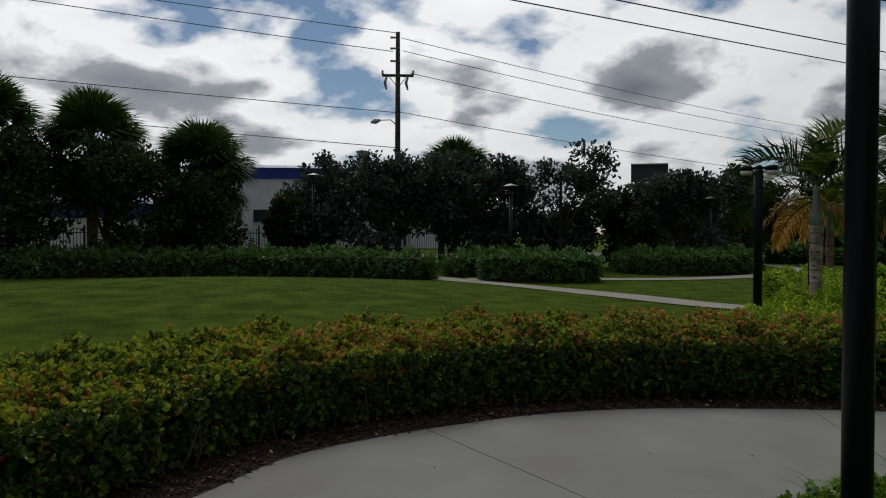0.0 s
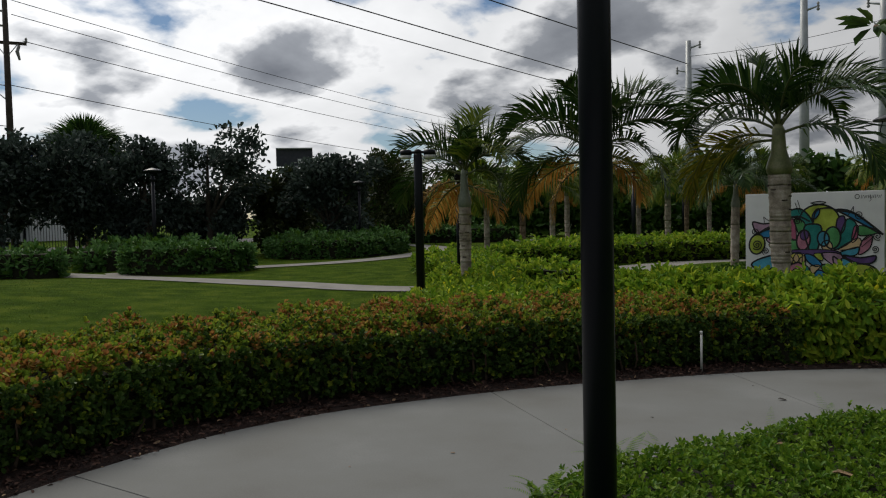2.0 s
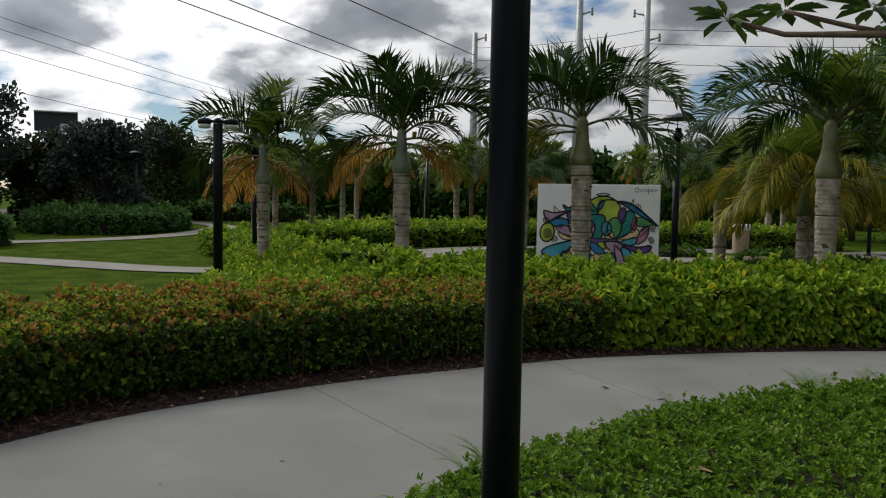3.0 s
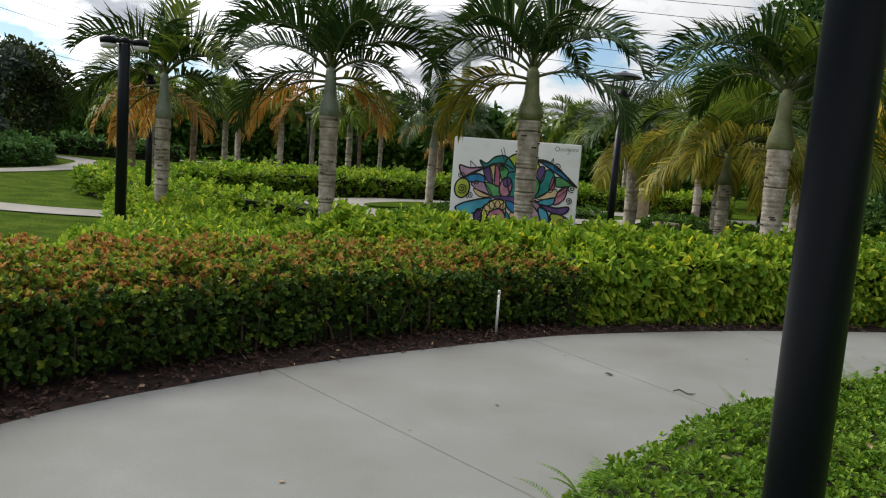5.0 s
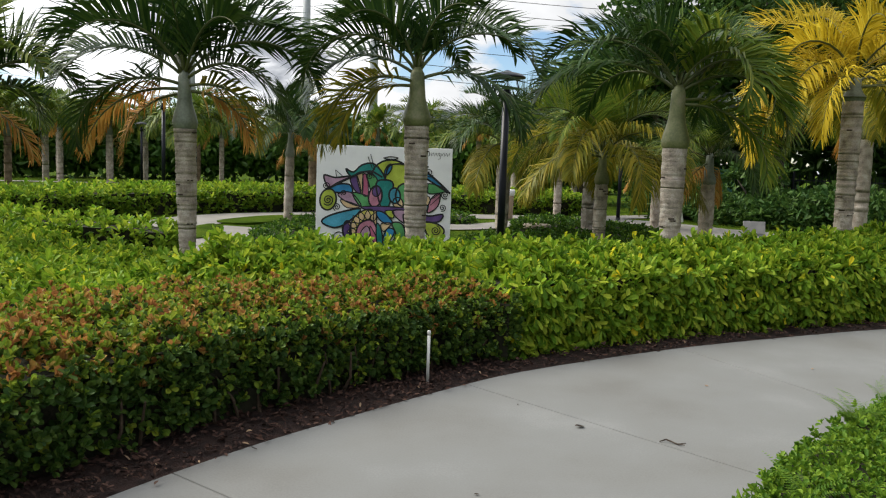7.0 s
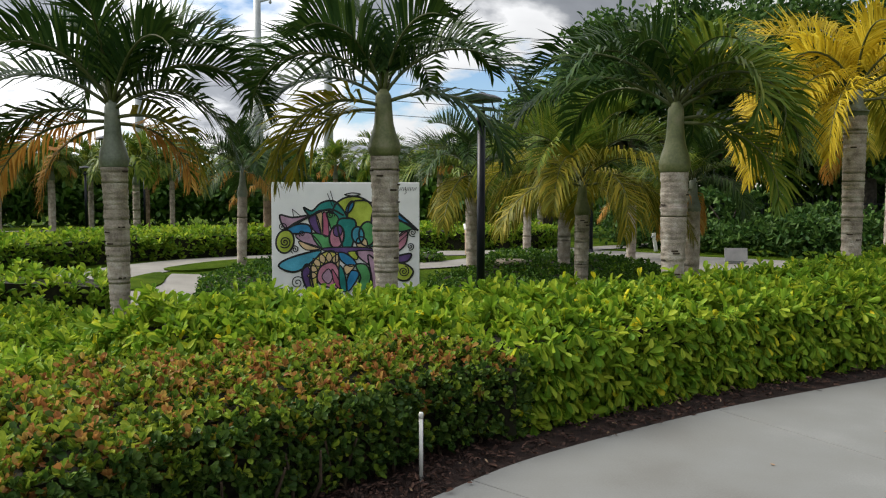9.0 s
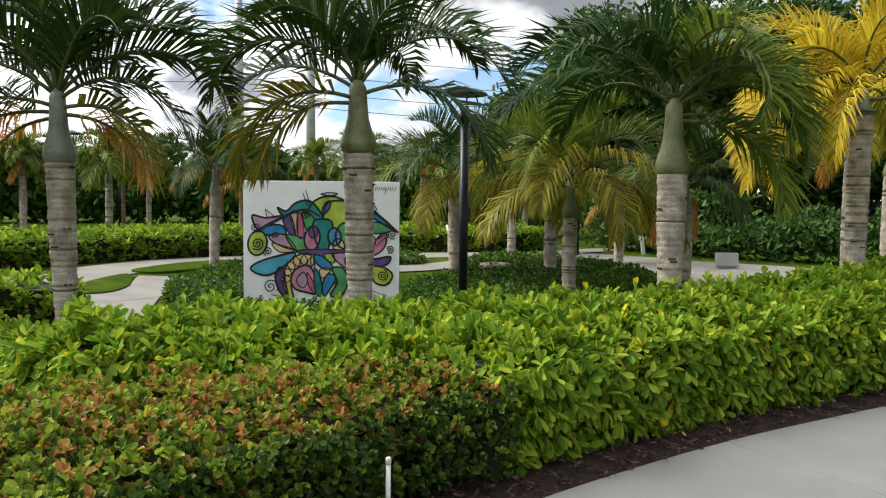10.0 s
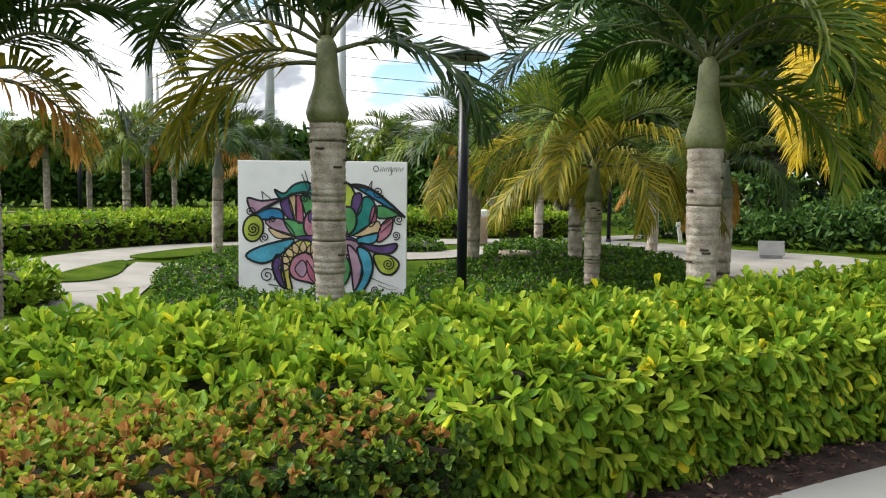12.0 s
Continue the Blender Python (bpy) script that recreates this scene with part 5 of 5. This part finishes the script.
petal(1.03, 1.43, 1.03, 1.24, 0.11, "peach", ink=0.02)
petal(1.11, 1.46, 1.19, 1.28, 0.11, "peach", ink=0.02)
blob("pink", [(0.81, 1.7), (0.89, 1.5), (1.12, 1.44), (1.25, 1.7), (1.27, 1.92), (1.08, 1.89), (0.89, 1.84)], 0.032)
blob("mauve", [(0.9, 1.69), (1.02, 1.55), (1.09, 1.7), (1.01, 1.82)], 0.02)
blob("rose", [(1.08, 1.55), (1.21, 1.76), (1.24, 1.92), (1.12, 1.8)], 0.02)
blob("peach", [(1.16, 1.25), (1.21, 1.31), (1.2, 1.53), (1.15, 1.43)], 0.02)
blob("blue", [(1.2, 1.26), (1.35, 1.28), (1.52, 1.45), (1.4, 1.5), (1.25, 1.4)], 0.026)
blob("lime", [(1.37, 1.25), (1.53, 1.24), (1.54, 1.37), (1.46, 1.36)], 0.02)
blob("mauve", [(1.52, 1.23), (1.88, 1.25), (1.9, 1.53), (1.64, 1.4)], 0.026)
blob("teal", [(1.21, 1.5), (1.3, 1.6), (1.35, 1.94), (1.23, 1.89)], 0.026)
blob("peach", [(1.3, 1.5), (1.5, 1.48), (1.35, 1.65)], 0.02)
blob("blue", [(1.43, 1.58), (1.57, 1.65), (1.38, 1.95), (1.34, 1.8)], 0.026)
blob("green", [(1.51, 1.48), (1.7, 1.48), (1.78, 1.7), (1.67, 1.94), (1.48, 1.94), (1.6, 1.71)], 0.03)
blob("mauve", [(1.73, 1.3), (1.89, 1.44), (1.96, 1.7), (1.84, 2.03), (1.79, 1.66)], 0.03)
blob("sky", [(1.88, 1.35), (2.06, 1.4), (2.13, 1.66), (2.01, 1.97), (1.82, 2.09), (1.97, 1.74)], 0.036)
spiral(0.2, 0.8, 0.08, 2, 1, 1, 0.018)
spiral(0.42, 1.2, 0.08, 2, 2, -1, 0.018)
spiral(0.46, 1.8, 0.13, 2.1, 0, 1, 0.018)
spiral(1.06, 0.58, 0.08, 2, 0.4, 1, 0.018)
spiral(0.55, 0.92, 0.06, 1.8, 0.9, -1, 0.018)
spiral(2.53, 0.89, 0.08, 2, 1, -1, 0.018)
spiral(2.49, 1.14, 0.07, 2, 2, 1, 0.018)
spiral(2.21, 0.47, 0.09, 2, 0.5, -1, 0.018)
spiral(2.16, 2.01, 0.06, 1.8, 0.4, 1, 0.018)
spiral(2.37, 1.59, 0.10, 2.3, 0.5, -1, 0.018)
stroke(smooth_line([(0.23, 0.85), (0.47, 0.73), (0.77, 0.57), (1.06, 0.48), (1.3, 0.59)], 5), 0.034, 0.0175)
stroke(smooth_line([(1.76, 0.37), (2.1, 0.43), (2.4, 0.65), (2.63, 0.86)], 5), 0.04, 0.0175)
stroke(smooth_line([(1.01, 0.2), (1.1, 0.43)], 5), 0.014, 0.0175)
stroke(smooth_line([(1.06, 0.15), (1.15, 0.45)], 5), 0.014, 0.0175)
stroke(smooth_line([(0.38, 0.48), (0.4, 0.61)], 5), 0.014, 0.0175)
stroke(smooth_line([(0.38, 0.48), (0.55, 0.62)], 5), 0.014, 0.0175)
stroke(smooth_line([(2.11, 0.3), (2.0, 0.49)], 5), 0.014, 0.0175)
stroke(smooth_line([(2.11, 0.3), (2.1, 0.45)], 5), 0.014, 0.0175)
stroke(smooth_line([(2.29, 0.97), (2.45, 0.85)], 5), 0.016, 0.0175)
stroke(smooth_line([(2.25, 1.1), (2.44, 0.92)], 5), 0.014, 0.0175)
stroke(smooth_line([(1.31, 0.22), (1.45, 0.19), (1.6, 0.21), (1.5, 0.24), (1.33, 0.23)], 5), 0.02, 0.0175)
stroke(smooth_line([(0.48, 1.94), (0.67, 1.97), (0.77, 2.01)], 5), 0.016, 0.0175)
stroke(smooth_line([(2.1, 1.81), (2.29, 1.89), (2.54, 1.97)], 5), 0.014, 0.0175, taper=True)
stroke(smooth_line([(2.21, 1.92), (2.4, 1.99), (2.52, 1.98)], 5), 0.012, 0.0175, taper=True)
stroke(smooth_line([(1.35, 0.66), (1.42, 0.38), (1.64, 0.32), (1.84, 0.38)], 5), 0.03, 0.0175)
stroke([(2.17 + 0.04 * math.cos(k * 0.6), 0.11 + 0.045 * math.sin(k * 0.6)) for k in range(12)], 0.012, 0.006)
for k in range(6):
    q = 2.24 + 0.062 * k
    stroke([(q, 0.15), (q + 0.012, 0.08 + 0.012 * (k % 2)), (q + 0.03, 0.14), (q + 0.045, 0.085)], 0.011, 0.006)
stroke([(2.40, 0.08), (2.415, 0.19), (2.38, 0.21)], 0.011, 0.0063)


# ---- small things ----
def tagged_part(name, bm, mat, label, category, smooth=False, group="", m=None):
    ob = part(name, bm, mat, None, "", smooth)
    if m is not None:
        ob.matrix_basis = m
    return tagged(ob, label, category, group)


stake = empty("irrigation_riser", -0.08, 5.89, 0.0, "thin white plastic irrigation riser standing in mulch", "pipe")
part("pipe", lathe_bm([(0.011, -0.02), (0.011, 0.34)], 14), M_PVC, stake, "", True)
part("nozzle", lathe_bm([(0.0125, 0.335), (0.0125, 0.362), (0.010, 0.368), (0.005, 0.369)], 14), M_PVC, stake, "", True)

sign = empty("plaque", 7.35, 19.5, 0.0, "small pale grey slanted plaque on the plaza paving", "plaque", rz=-8)
part("plate", box_bm(0.50, 0.05, 0.30, pose(0, 0, 0.22, -14), 0.006), M_INSUL, sign, "pale grey blank plate")
part("stand", box_bm(0.42, 0.10, 0.12, pose(0, 0.03, 0.085), 0.006), M_STEEL, sign)
marker = empty("marker_post", 6.88, 23.9, 0.0, "short leaning white marker post in shrubs", "post", rz=0)
part("post", box_bm(0.10, 0.05, 0.52, pose(0, 0, 0.26, 0, -9), 0.008), M_PVC, marker)
part("band", box_bm(0.104, 0.054, 0.05, pose(-0.05, 0, 0.42, 0, -9), 0.004), M_STEEL, marker)
bin_x, bin_y = 1.7, 23.0
planter = empty("litter_bin", bin_x, bin_y, float(ground(bin_x, bin_y)), "tan stone litter bin with a white rim", "litter bin")
part("body", lathe_bm([(0.20, 0), (0.22, 0.03), (0.23, 0.62), (0.24, 0.66)], 24), M_TERRA, planter, "", True)
part("rim", lathe_bm([(0.24, 0.66), (0.25, 0.68), (0.27, 0.80), (0.25, 0.82), (0.16, 0.80)], 24), M_WHITE, planter, "white flared rim", True)
seat = empty("stone_seat", 2.1, 18.6, float(ground(2.1, 18.6)), "round tan stone seat set in the groundcover", "seat")
part("top", lathe_bm([(0.30, 0.24), (0.33, 0.26), (0.33, 0.33), (0.30, 0.35)], 24), M_STONE, seat, "", True)
part("foot", lathe_bm([(0.22, -0.05), (0.20, 0.24)], 20), M_STONE, seat, "", True)


def dry_leaf(x, y, size, turn):
    n = 5
    bm = bmesh.new()
    rows = []
    for i in range(n):
        t = i / (n - 1)
        w = size * 0.3 * math.sin(math.pi * (0.08 + 0.84 * t))
        z = 0.012 + size * 0.16 * math.sin(3 * t + turn)
        z = max(z, 0.014)
        rows.append((bm.verts.new((t * size, -w, z + w * 0.5)), bm.verts.new((t * size, 0, z)), bm.verts.new((t * size, w, z + w * 0.4))))
    for a, b in zip(rows, rows[1:]):
        bm.faces.new((a[0], a[1], b[1], b[0]))
        bm.faces.new((a[1], a[2], b[2], b[1]))
    return bm


for k, (x, y, s, tn) in enumerate([(0.80, 5.0, 0.06, 20), (-0.55, 2.55, 0.03, 40), (-1.3, 0.6, 0.025, 100), (0.2, 4.0, 0.025, 200), (-0.2, 3.4, 0.02, 10), (1.9, 6.0, 0.03, 130), (0.5, 5.4, 0.02, 60), (-0.9, 2.0, 0.02, 80), (2.9, 6.6, 0.03, 30)]):
    tagged_part("fallen_leaf", dry_leaf(x, y, s, tn), M_DRY if k % 3 else M_SCAR, "curled dry brown leaf lying on the concrete walk", "leaf", group="fallen leaves", m=pose(x, y, 0.0, 0, 0, tn))
for k, (x, y, s, tn) in enumerate([(1.6, 2.6, 0.12, 20), (2.0, 3.4, 0.14, 110), (2.7, 4.0, 0.12, 60), (1.35, 3.0, 0.08, 200), (2.3, 2.4, 0.1, 300), (3.1, 4.8, 0.12, 150)]):
    tagged_part("fallen_leaf", dry_leaf(x, y, s, tn), M_DRY, "curled dry tan leaf caught on the groundcover", "leaf", group="fallen leaves", m=pose(x, y, 0.215, 0, 0, tn))


twig = tagged(part("twig", tube_bm([(1.24, 4.80, 0.016), (1.28, 4.815, 0.024), (1.33, 4.765, 0.016), (1.38, 4.775, 0.020)], [0.003, 0.005, 0.004, 0.002], 6), M_SCAR), "thin dark forked twig lying on the concrete walk", "twig")
part("fork", tube_bm([(1.33, 4.765, 0.017), (1.36, 4.73, 0.024)], [0.004, 0.002], 6), M_SCAR, twig)


# ferns in the bed
def fern_mesh(seed):
    rng = np.random.default_rng(seed)
    V, F, o = [], [], 0
    for b in range(5):
        az, L = rng.uniform(0, 2 * math.pi), rng.uniform(0.24, 0.4)
        e0 = rng.uniform(66, 88)
        for k in range(22):
            t = (k + 1) / 22
            e = radians(e0 - 38 * t)
            c = np.array([math.cos(az) * math.cos(e), math.sin(az) * math.cos(e), math.sin(e)]) * L * t
            side = np.array([-math.sin(az), math.cos(az), 0])
            fw = np.array([math.cos(az), math.sin(az), 0.1]) * 0.012
            w = 0.042 * math.sin(math.pi * (0.12 + 0.86 * t)) + 0.004
            for s in (-1, 1):
                V.append(np.array([c - fw * 0.35, c + fw * 0.35, c + side * s * w + fw * 0.6, c + side * s * w * 0.95 + fw * 0.1]))
                F.append((o, o + 1, o + 2, o + 3))
                o += 4
    return mesh_from("fern_fronds", np.vstack(V), F, [M_FERN])


FERNS = [fern_mesh(s) for s in range(4)]
rf = np.random.default_rng(91)
spots = np.vstack([INNER[rf.integers(6, 44, 13)] + rf.normal(0, 0.05, (13, 2)) + np.array([0.10, -0.04]), np.column_stack([rf.uniform(1.0, 4.2, 60), rf.uniform(0.8, 5.4, 60)])])
spots = spots[inside(bed_poly, spots)]
for k, (x, y) in enumerate(spots):
    f = tagged(new("fern", FERNS[k % 4]), "small bright green fern growing among the groundcover", "fern", "ferns in the bed")
    f.matrix_basis = pose(x, y, 0.2, 0, 0, 57 * k) @ Matrix.Scale(rf.uniform(0.5, 0.8), 4)

# bark chips and litter along the walk
nc = 9000
ci = rf.integers(20, len(OUTER) - 4, nc)
cp = OUTER[ci] + (offset_line(OUTER, 1.0)[ci] - OUTER[ci]) * rf.uniform(0.005, 0.75, nc)[:, None] + rf.normal(0, 0.03, (nc, 2))
ca = unit(np.column_stack([rf.normal(0, 1, (nc, 2)), rf.normal(0, 0.25, nc)]))
chips = leaf_mesh("bark_chips", np.column_stack([cp, np.full(nc, 0.012) + rf.uniform(0, 0.02, nc)]), ca, np.tile([0.0, 0.0, 1.0], (nc, 1)) + rf.normal(0, 0.4, (nc, 3)), rf.uniform(0.02, 0.055, nc), rf.uniform(0.008, 0.02, nc), [M_CHIP, M_DRY], (rf.uniform(0, 1, nc) > 0.985).astype(int), (0.5, 0.5), 0.3, 0.0)
tagged(new("bark_chips", chips), "scattered reddish-brown bark mulch chips", "mulch", kind="stuff")

# stems under the copper hedge
st = tube_bm([(0, 0, -0.02), (0.02, 0.01, 0.12), (-0.02, 0.03, 0.3)], [0.012, 0.01, 0.006], 6)
st_me = bpy.data.meshes.new("stem")
st.to_mesh(st_me)
st.free()
st_me.materials.append(M_STEM)
hedge_root = bpy.data.objects["copper_hedge"]
for k, (x, y) in enumerate(red_front[3:]):
    child("stem", st_me, hedge_root, "", pose(x - 0.06, y + 0.03, 0, rf.uniform(-25, 25), rf.uniform(-25, 25), 60 * k))

# grass blades on the nearer lawn
ng = 40000
gp = np.column_stack([rf.uniform(-24, -3.6, ng), rf.uniform(-6, 22, ng)])
keep = (gp[:, 0] < -4.2 - 0.3 * np.abs(gp[:, 1] - 1.5)) & ~inside(closed_line([(-22, 9.9), (-6, 10.3), (-6, 11.8), (-22, 11.6)], 2), gp)
gp = gp[keep]
ng = len(gp)
grass = leaf_mesh("grass", np.column_stack([gp, ground(gp[:, 0], gp[:, 1])]), unit(np.column_stack([rf.normal(0, 1.0, (ng, 2)), np.full(ng, 0.45)])), np.tile([0.0, 0.0, 1.0], (ng, 1)) + rf.normal(0, 0.2, (ng, 3)), rf.uniform(0.025, 0.05, ng), rf.uniform(0.006, 0.014, ng), [M_GRASS], np.zeros(ng, int), (0.5, 0.35), 0.1, 0.1)
tagged(new("grass", grass), "short mown green grass blades", "grass", kind="stuff")


# ---- fences ----
def picket_fence(a, b, height, step, label, pitch=2.4):
    a, b = Vector(a), Vector(b)
    d = b - a
    L = d.length
    root = empty("picket_fence", a.x, a.y, 0.0, label, "fence", rz=math.degrees(math.atan2(d.y, d.x)))
    for z in (0.18, height - 0.22):
        part("rail", box_bm(L, 0.035, 0.04, pose(L / 2, 0, z)), M_BLACK, root)
    post_me = bpy.data.meshes.new("post")
    bm = box_bm(0.07, 0.07, height + 0.1, pose(0, 0, height / 2 + 0.05), 0.008)
    bm.to_mesh(post_me)
    bm.free()
    post_me.materials.append(M_BLACK)
    k = 0.0
    while k <= L:
        child("post", post_me, root, "", pose(k, 0, 0))
        k += pitch
    pk_me = bpy.data.meshes.new("picket")
    bm = lathe_bm([(0.014, 0.08), (0.014, height - 0.04), (0.002, height + 0.04)], 4)
    bm.to_mesh(pk_me)
    bm.free()
    pk_me.materials.append(M_BLACK)
    for i in range(int(L / step)):
        child("picket", pk_me, root, "", pose((i + 0.5) * step, 0, 0))


picket_fence((-33.5, -8, 0), (-32.0, 26, 0), 1.65, 0.125, "black iron picket fence behind the screening trees")
picket_fence((9.0, 33.5, 0), (24, 27.5, 0), 1.5, 0.13, "black iron picket fence under the tall trees")
screen = empty("fence_screen", 9.6, 30.6, 0.0, "dark green fabric screen on a fence beyond the shrubs", "screen", rz=-20)
part("fabric", box_bm(2.2, 0.02, 1.5, pose(0, 0, 0.85)), M_GREEN_MESH, screen)
for s in (-1.1, 0, 1.1):
    part("post", lathe_bm([(0.03, 0), (0.03, 1.7)], 10, pose(s, 0.03, 0)), M_BLACK, screen, "", True)


# ---- buildings, billboard ----
def building(cx, cy, rz, length, depth, height, label):
    root = empty("warehouse", cx, cy, 0.0, label, "building", rz=rz)
    wall = part("wall", box_bm(length, depth, height, pose(0, 0, height / 2)), M_WALL, root, "white stucco wall")
    part("fascia", box_bm(length + 0.3, depth + 0.3, 1.0, pose(0, 0, height + 0.1)), M_BLUE, root, "bright blue painted fascia")
    bm = bmesh.new()
    L, D = length / 2 + 0.3, depth / 2 + 0.3
    vs = [bm.verts.new(p) for p in ((-L, -D, height + 0.6), (L, -D, height + 0.6), (L, D, height + 0.6), (-L, D, height + 0.6), (-L, 0, height + 1.5), (L, 0, height + 1.5))]
    for q in ((0, 1, 5, 4), (2, 3, 4, 5), (0, 4, 3), (1, 2, 5), (3, 2, 1, 0)):
        bm.faces.new([vs[i] for i in q])
    part("roof", bm, M_BLUE, root, "low blue metal roof")
    for k in range(6):
        w = part("window", box_bm(1.6, 0.1, 1.2, pose(-length / 2 + 3 + k * (length - 6) / 5, -depth / 2 - 0.03, 3.0), 0.02), M_GLASS, root)
        part("sill", box_bm(1.7, 0.2, 0.08, pose(-length / 2 + 3 + k * (length - 6) / 5, -depth / 2 - 0.08, 2.36)), M_WALL, w)
    part("loading_door", box_bm(3.2, 0.1, 3.4, pose(length / 2 - 5.2, -depth / 2 - 0.03, 1.7), 0.03), M_STEEL, root)
    return root


building(-76.0, 28.5, 66, 24, 16, 6.9, "white warehouse with a bright blue fascia and low roof")
building(-66.0, 2.0, 84, 26, 14, 2.9, "low white building beyond the fence")
tank = empty("roof_tank", -66.6, 28.6, 6.0, "grey cylindrical vent on the warehouse roof", "roof vent")
part("drum", lathe_bm([(0.55, 0), (0.55, 2.9), (0.5, 3.0)], 16), M_STEEL, tank, "", True)
part("lid", lathe_bm([(0.62, 3.0), (0.62, 3.1), (0.2, 3.2)], 16), M_STEEL, tank, "", True)
bb = empty("billboard", -62.1, 60.3, 0.0, "dark blank-backed roadside billboard above the trees", "billboard", rz=45)
part("panel", box_bm(3.9, 0.3, 1.9, pose(0, 0, 8.0), 0.03), M_SIGNBD, bb)
part("light_strip", box_bm(3.9, 0.5, 0.12, pose(0, -0.2, 8.98)), M_STEEL, bb)
part("pale_patch", box_bm(1.5, 0.02, 0.7, pose(1.1, -0.17, 7.5)), M_WALL, bb, "pale patch on the panel")
part("column", lathe_bm([(0.3, 0), (0.3, 7.1)], 14), M_STEEL, bb, "", True)
ribbon("road", smooth_line([(-44, -60), (-43, -10), (-42, 30), (-41, 90)], 6), 7.0, 0.015, M_ASPHALT, "asphalt street beyond the fence", "road")


# ---- utility pole, towers, cables ----
def utility_pole(x, y):
    root = empty("utility_pole", x, y, 0.0, "tall dark wooden utility pole with crossarm and transformers fittings", "utility pole", rz=-27)
    part("pole", tube_bm([(0, 0, -0.3), (0.02, 0, 6), (0.0, 0, 12.6)], [0.19, 0.16, 0.12], 12), M_POLE_WOOD, root, "", True)
    part("crossarm", box_bm(0.12, 1.75, 0.14, pose(0, 0, 10.2)), M_POLE_WOOD, root)
    part("brace", tube_bm([(0.1, 0, 9.5), (0.1, 0.5, 10.15)], 0.025, 6), M_STEEL, root)
    part("brace", tube_bm([(0.1, 0, 9.5), (0.1, -0.5, 10.15)], 0.025, 6), M_STEEL, root)
    for dy in (-0.62, 0.55):
        part("cutout", tube_bm([(0, dy, 10.1), (0.05, dy - 0.1, 9.8), (0.0, dy, 9.4)], [0.06, 0.09, 0.05], 8), M_INSUL, root)
    for dy in (-0.85, 0.85):
        part("insulator", lathe_bm([(0.05, 10.25), (0.08, 10.3), (0.05, 10.36), (0.07, 10.42), (0.03, 10.5)], 10, pose(0, dy, 0)), M_INSUL, root, "", True)
    for z in (11.0, 11.7, 12.3):
        part("insulator", tube_bm([(0, 0, z), (0, -0.42, z)], [0.05, 0.07], 8), M_INSUL, root)
    part("lamp_arm", tube_bm([(0, 0, 7.4), (-0.05, -0.4, 7.75), (0, -1.05, 7.72)], 0.03, 8), M_STEEL, root, "", True)
    part("lamp_head", tube_bm([(0, -0.95, 7.72), (0, -1.25, 7.66), (0, -1.5, 7.58)], [0.06, 0.16, 0.05], 10), M_STEEL, root, "", True)


utility_pole(-37.4, 18.0)


def tower(x, y, top, label):
    root = empty("transmission_pole", x, y, 0.0, label, "utility pole", "steel transmission poles")
    part("shaft", tube_bm([(0, 0, -0.3), (0, 0, top * 0.5), (0, 0, top)], [0.38, 0.3, 0.2], 14), M_STEEL, root, "", True)
    for k, z in enumerate((top - 0.4, top - 2.2, top - 4.0)):
        arm = part("arm", tube_bm([(0, 0, z - 0.2), (0.9 * (-1) ** k, 0, z)], [0.09, 0.05], 8), M_STEEL, root, "", True)
        part("insulator", lathe_bm([(0.05, 0), (0.12, 0.1), (0.05, 0.2), (0.12, 0.3), (0.05, 0.4), (0.1, 0.5), (0.03, 0.6)], 10, pose(0.9 * (-1) ** k, 0, z - 0.3)), M_INSUL, arm, "", True)


tower(-19.2, 61.5, 14.6, "slim grey galvanised steel transmission pole behind the palms")
tower(-10.1, 58.3, 19.0, "tall grey galvanised steel transmission pole behind the palms")
tower(-5.35, 58.9, 17.0, "tall grey galvanised steel transmission pole behind the palms")


def cable(a, b, sag, r=0.02, label="long black overhead power cable across the sky"):
    a, b = Vector(a), Vector(b)
    pts = [tuple(a.lerp(b, t) - Vector((0, 0, sag * 4 * t * (1 - t)))) for t in np.linspace(0, 1, 25)]
    tagged_part("overhead_cable", tube_bm(pts, r, 5), M_CABLE, label, "cable", group="overhead cables")


T = Vector((-37.4, 18.0, 0))
for dz, dy, end, sg in ((12.55, -0.1, (-46, -32, 15.4), 0.2), (11.5, -0.3, (-46, -32, 15.2), 0.3), (8.15, 0, (-46, -32, 10.5), 0.2), (6.2, 0, (-46, -32, 9.4), 0.3)):
    cable(T + Vector((0, dy, dz)), end, sg, 0.022, "black overhead cable running to the wooden utility pole")
for dz, dy, end, sg in ((12.3, 0.2, (-60, 120, 14), 1.2), (11.6, 0.3, (-60, 120, 13), 1.2), (10.4, 0.8, (-58, 120, 11.4), 1.4), (8.2, 0, (-60, 120, 8.6), 1.2)):
    cable(T + Vector((0, dy, dz)), end, sg, 0.02, "black overhead cable running to the wooden utility pole")

tower(-30.0, 96, 13.2, "slim grey galvanised steel transmission pole behind the trees")
tower(-26.6, -46, 13.8, "slim grey galvanised steel transmission pole behind the trees")
cable((-26.9, -46, 13.2), (-31.2, 96, 12.8), 0.5, 0.035)
cable((-25.8, -46, 13.2), (-27.0, 96, 12.8), 0.5, 0.035)
cable((-25.2, -46, 13.4), (-19.2, 61.5, 12.8), 0.3, 0.035)
for k, z in enumerate((13.6, 12.6, 11.2, 9.8, 8.6, 7.6)):
    cable((-5.35, 58.9, z), (45, 66 + k, z + 0.4), 0.8, 0.022, "thin grey transmission line between steel poles")
    if k < 4:
        cable((-5.35, 58.9, z), (-19.2, 61.5, min(z, 13.6) - 0.2), 0.3, 0.02, "thin grey transmission line between steel poles")
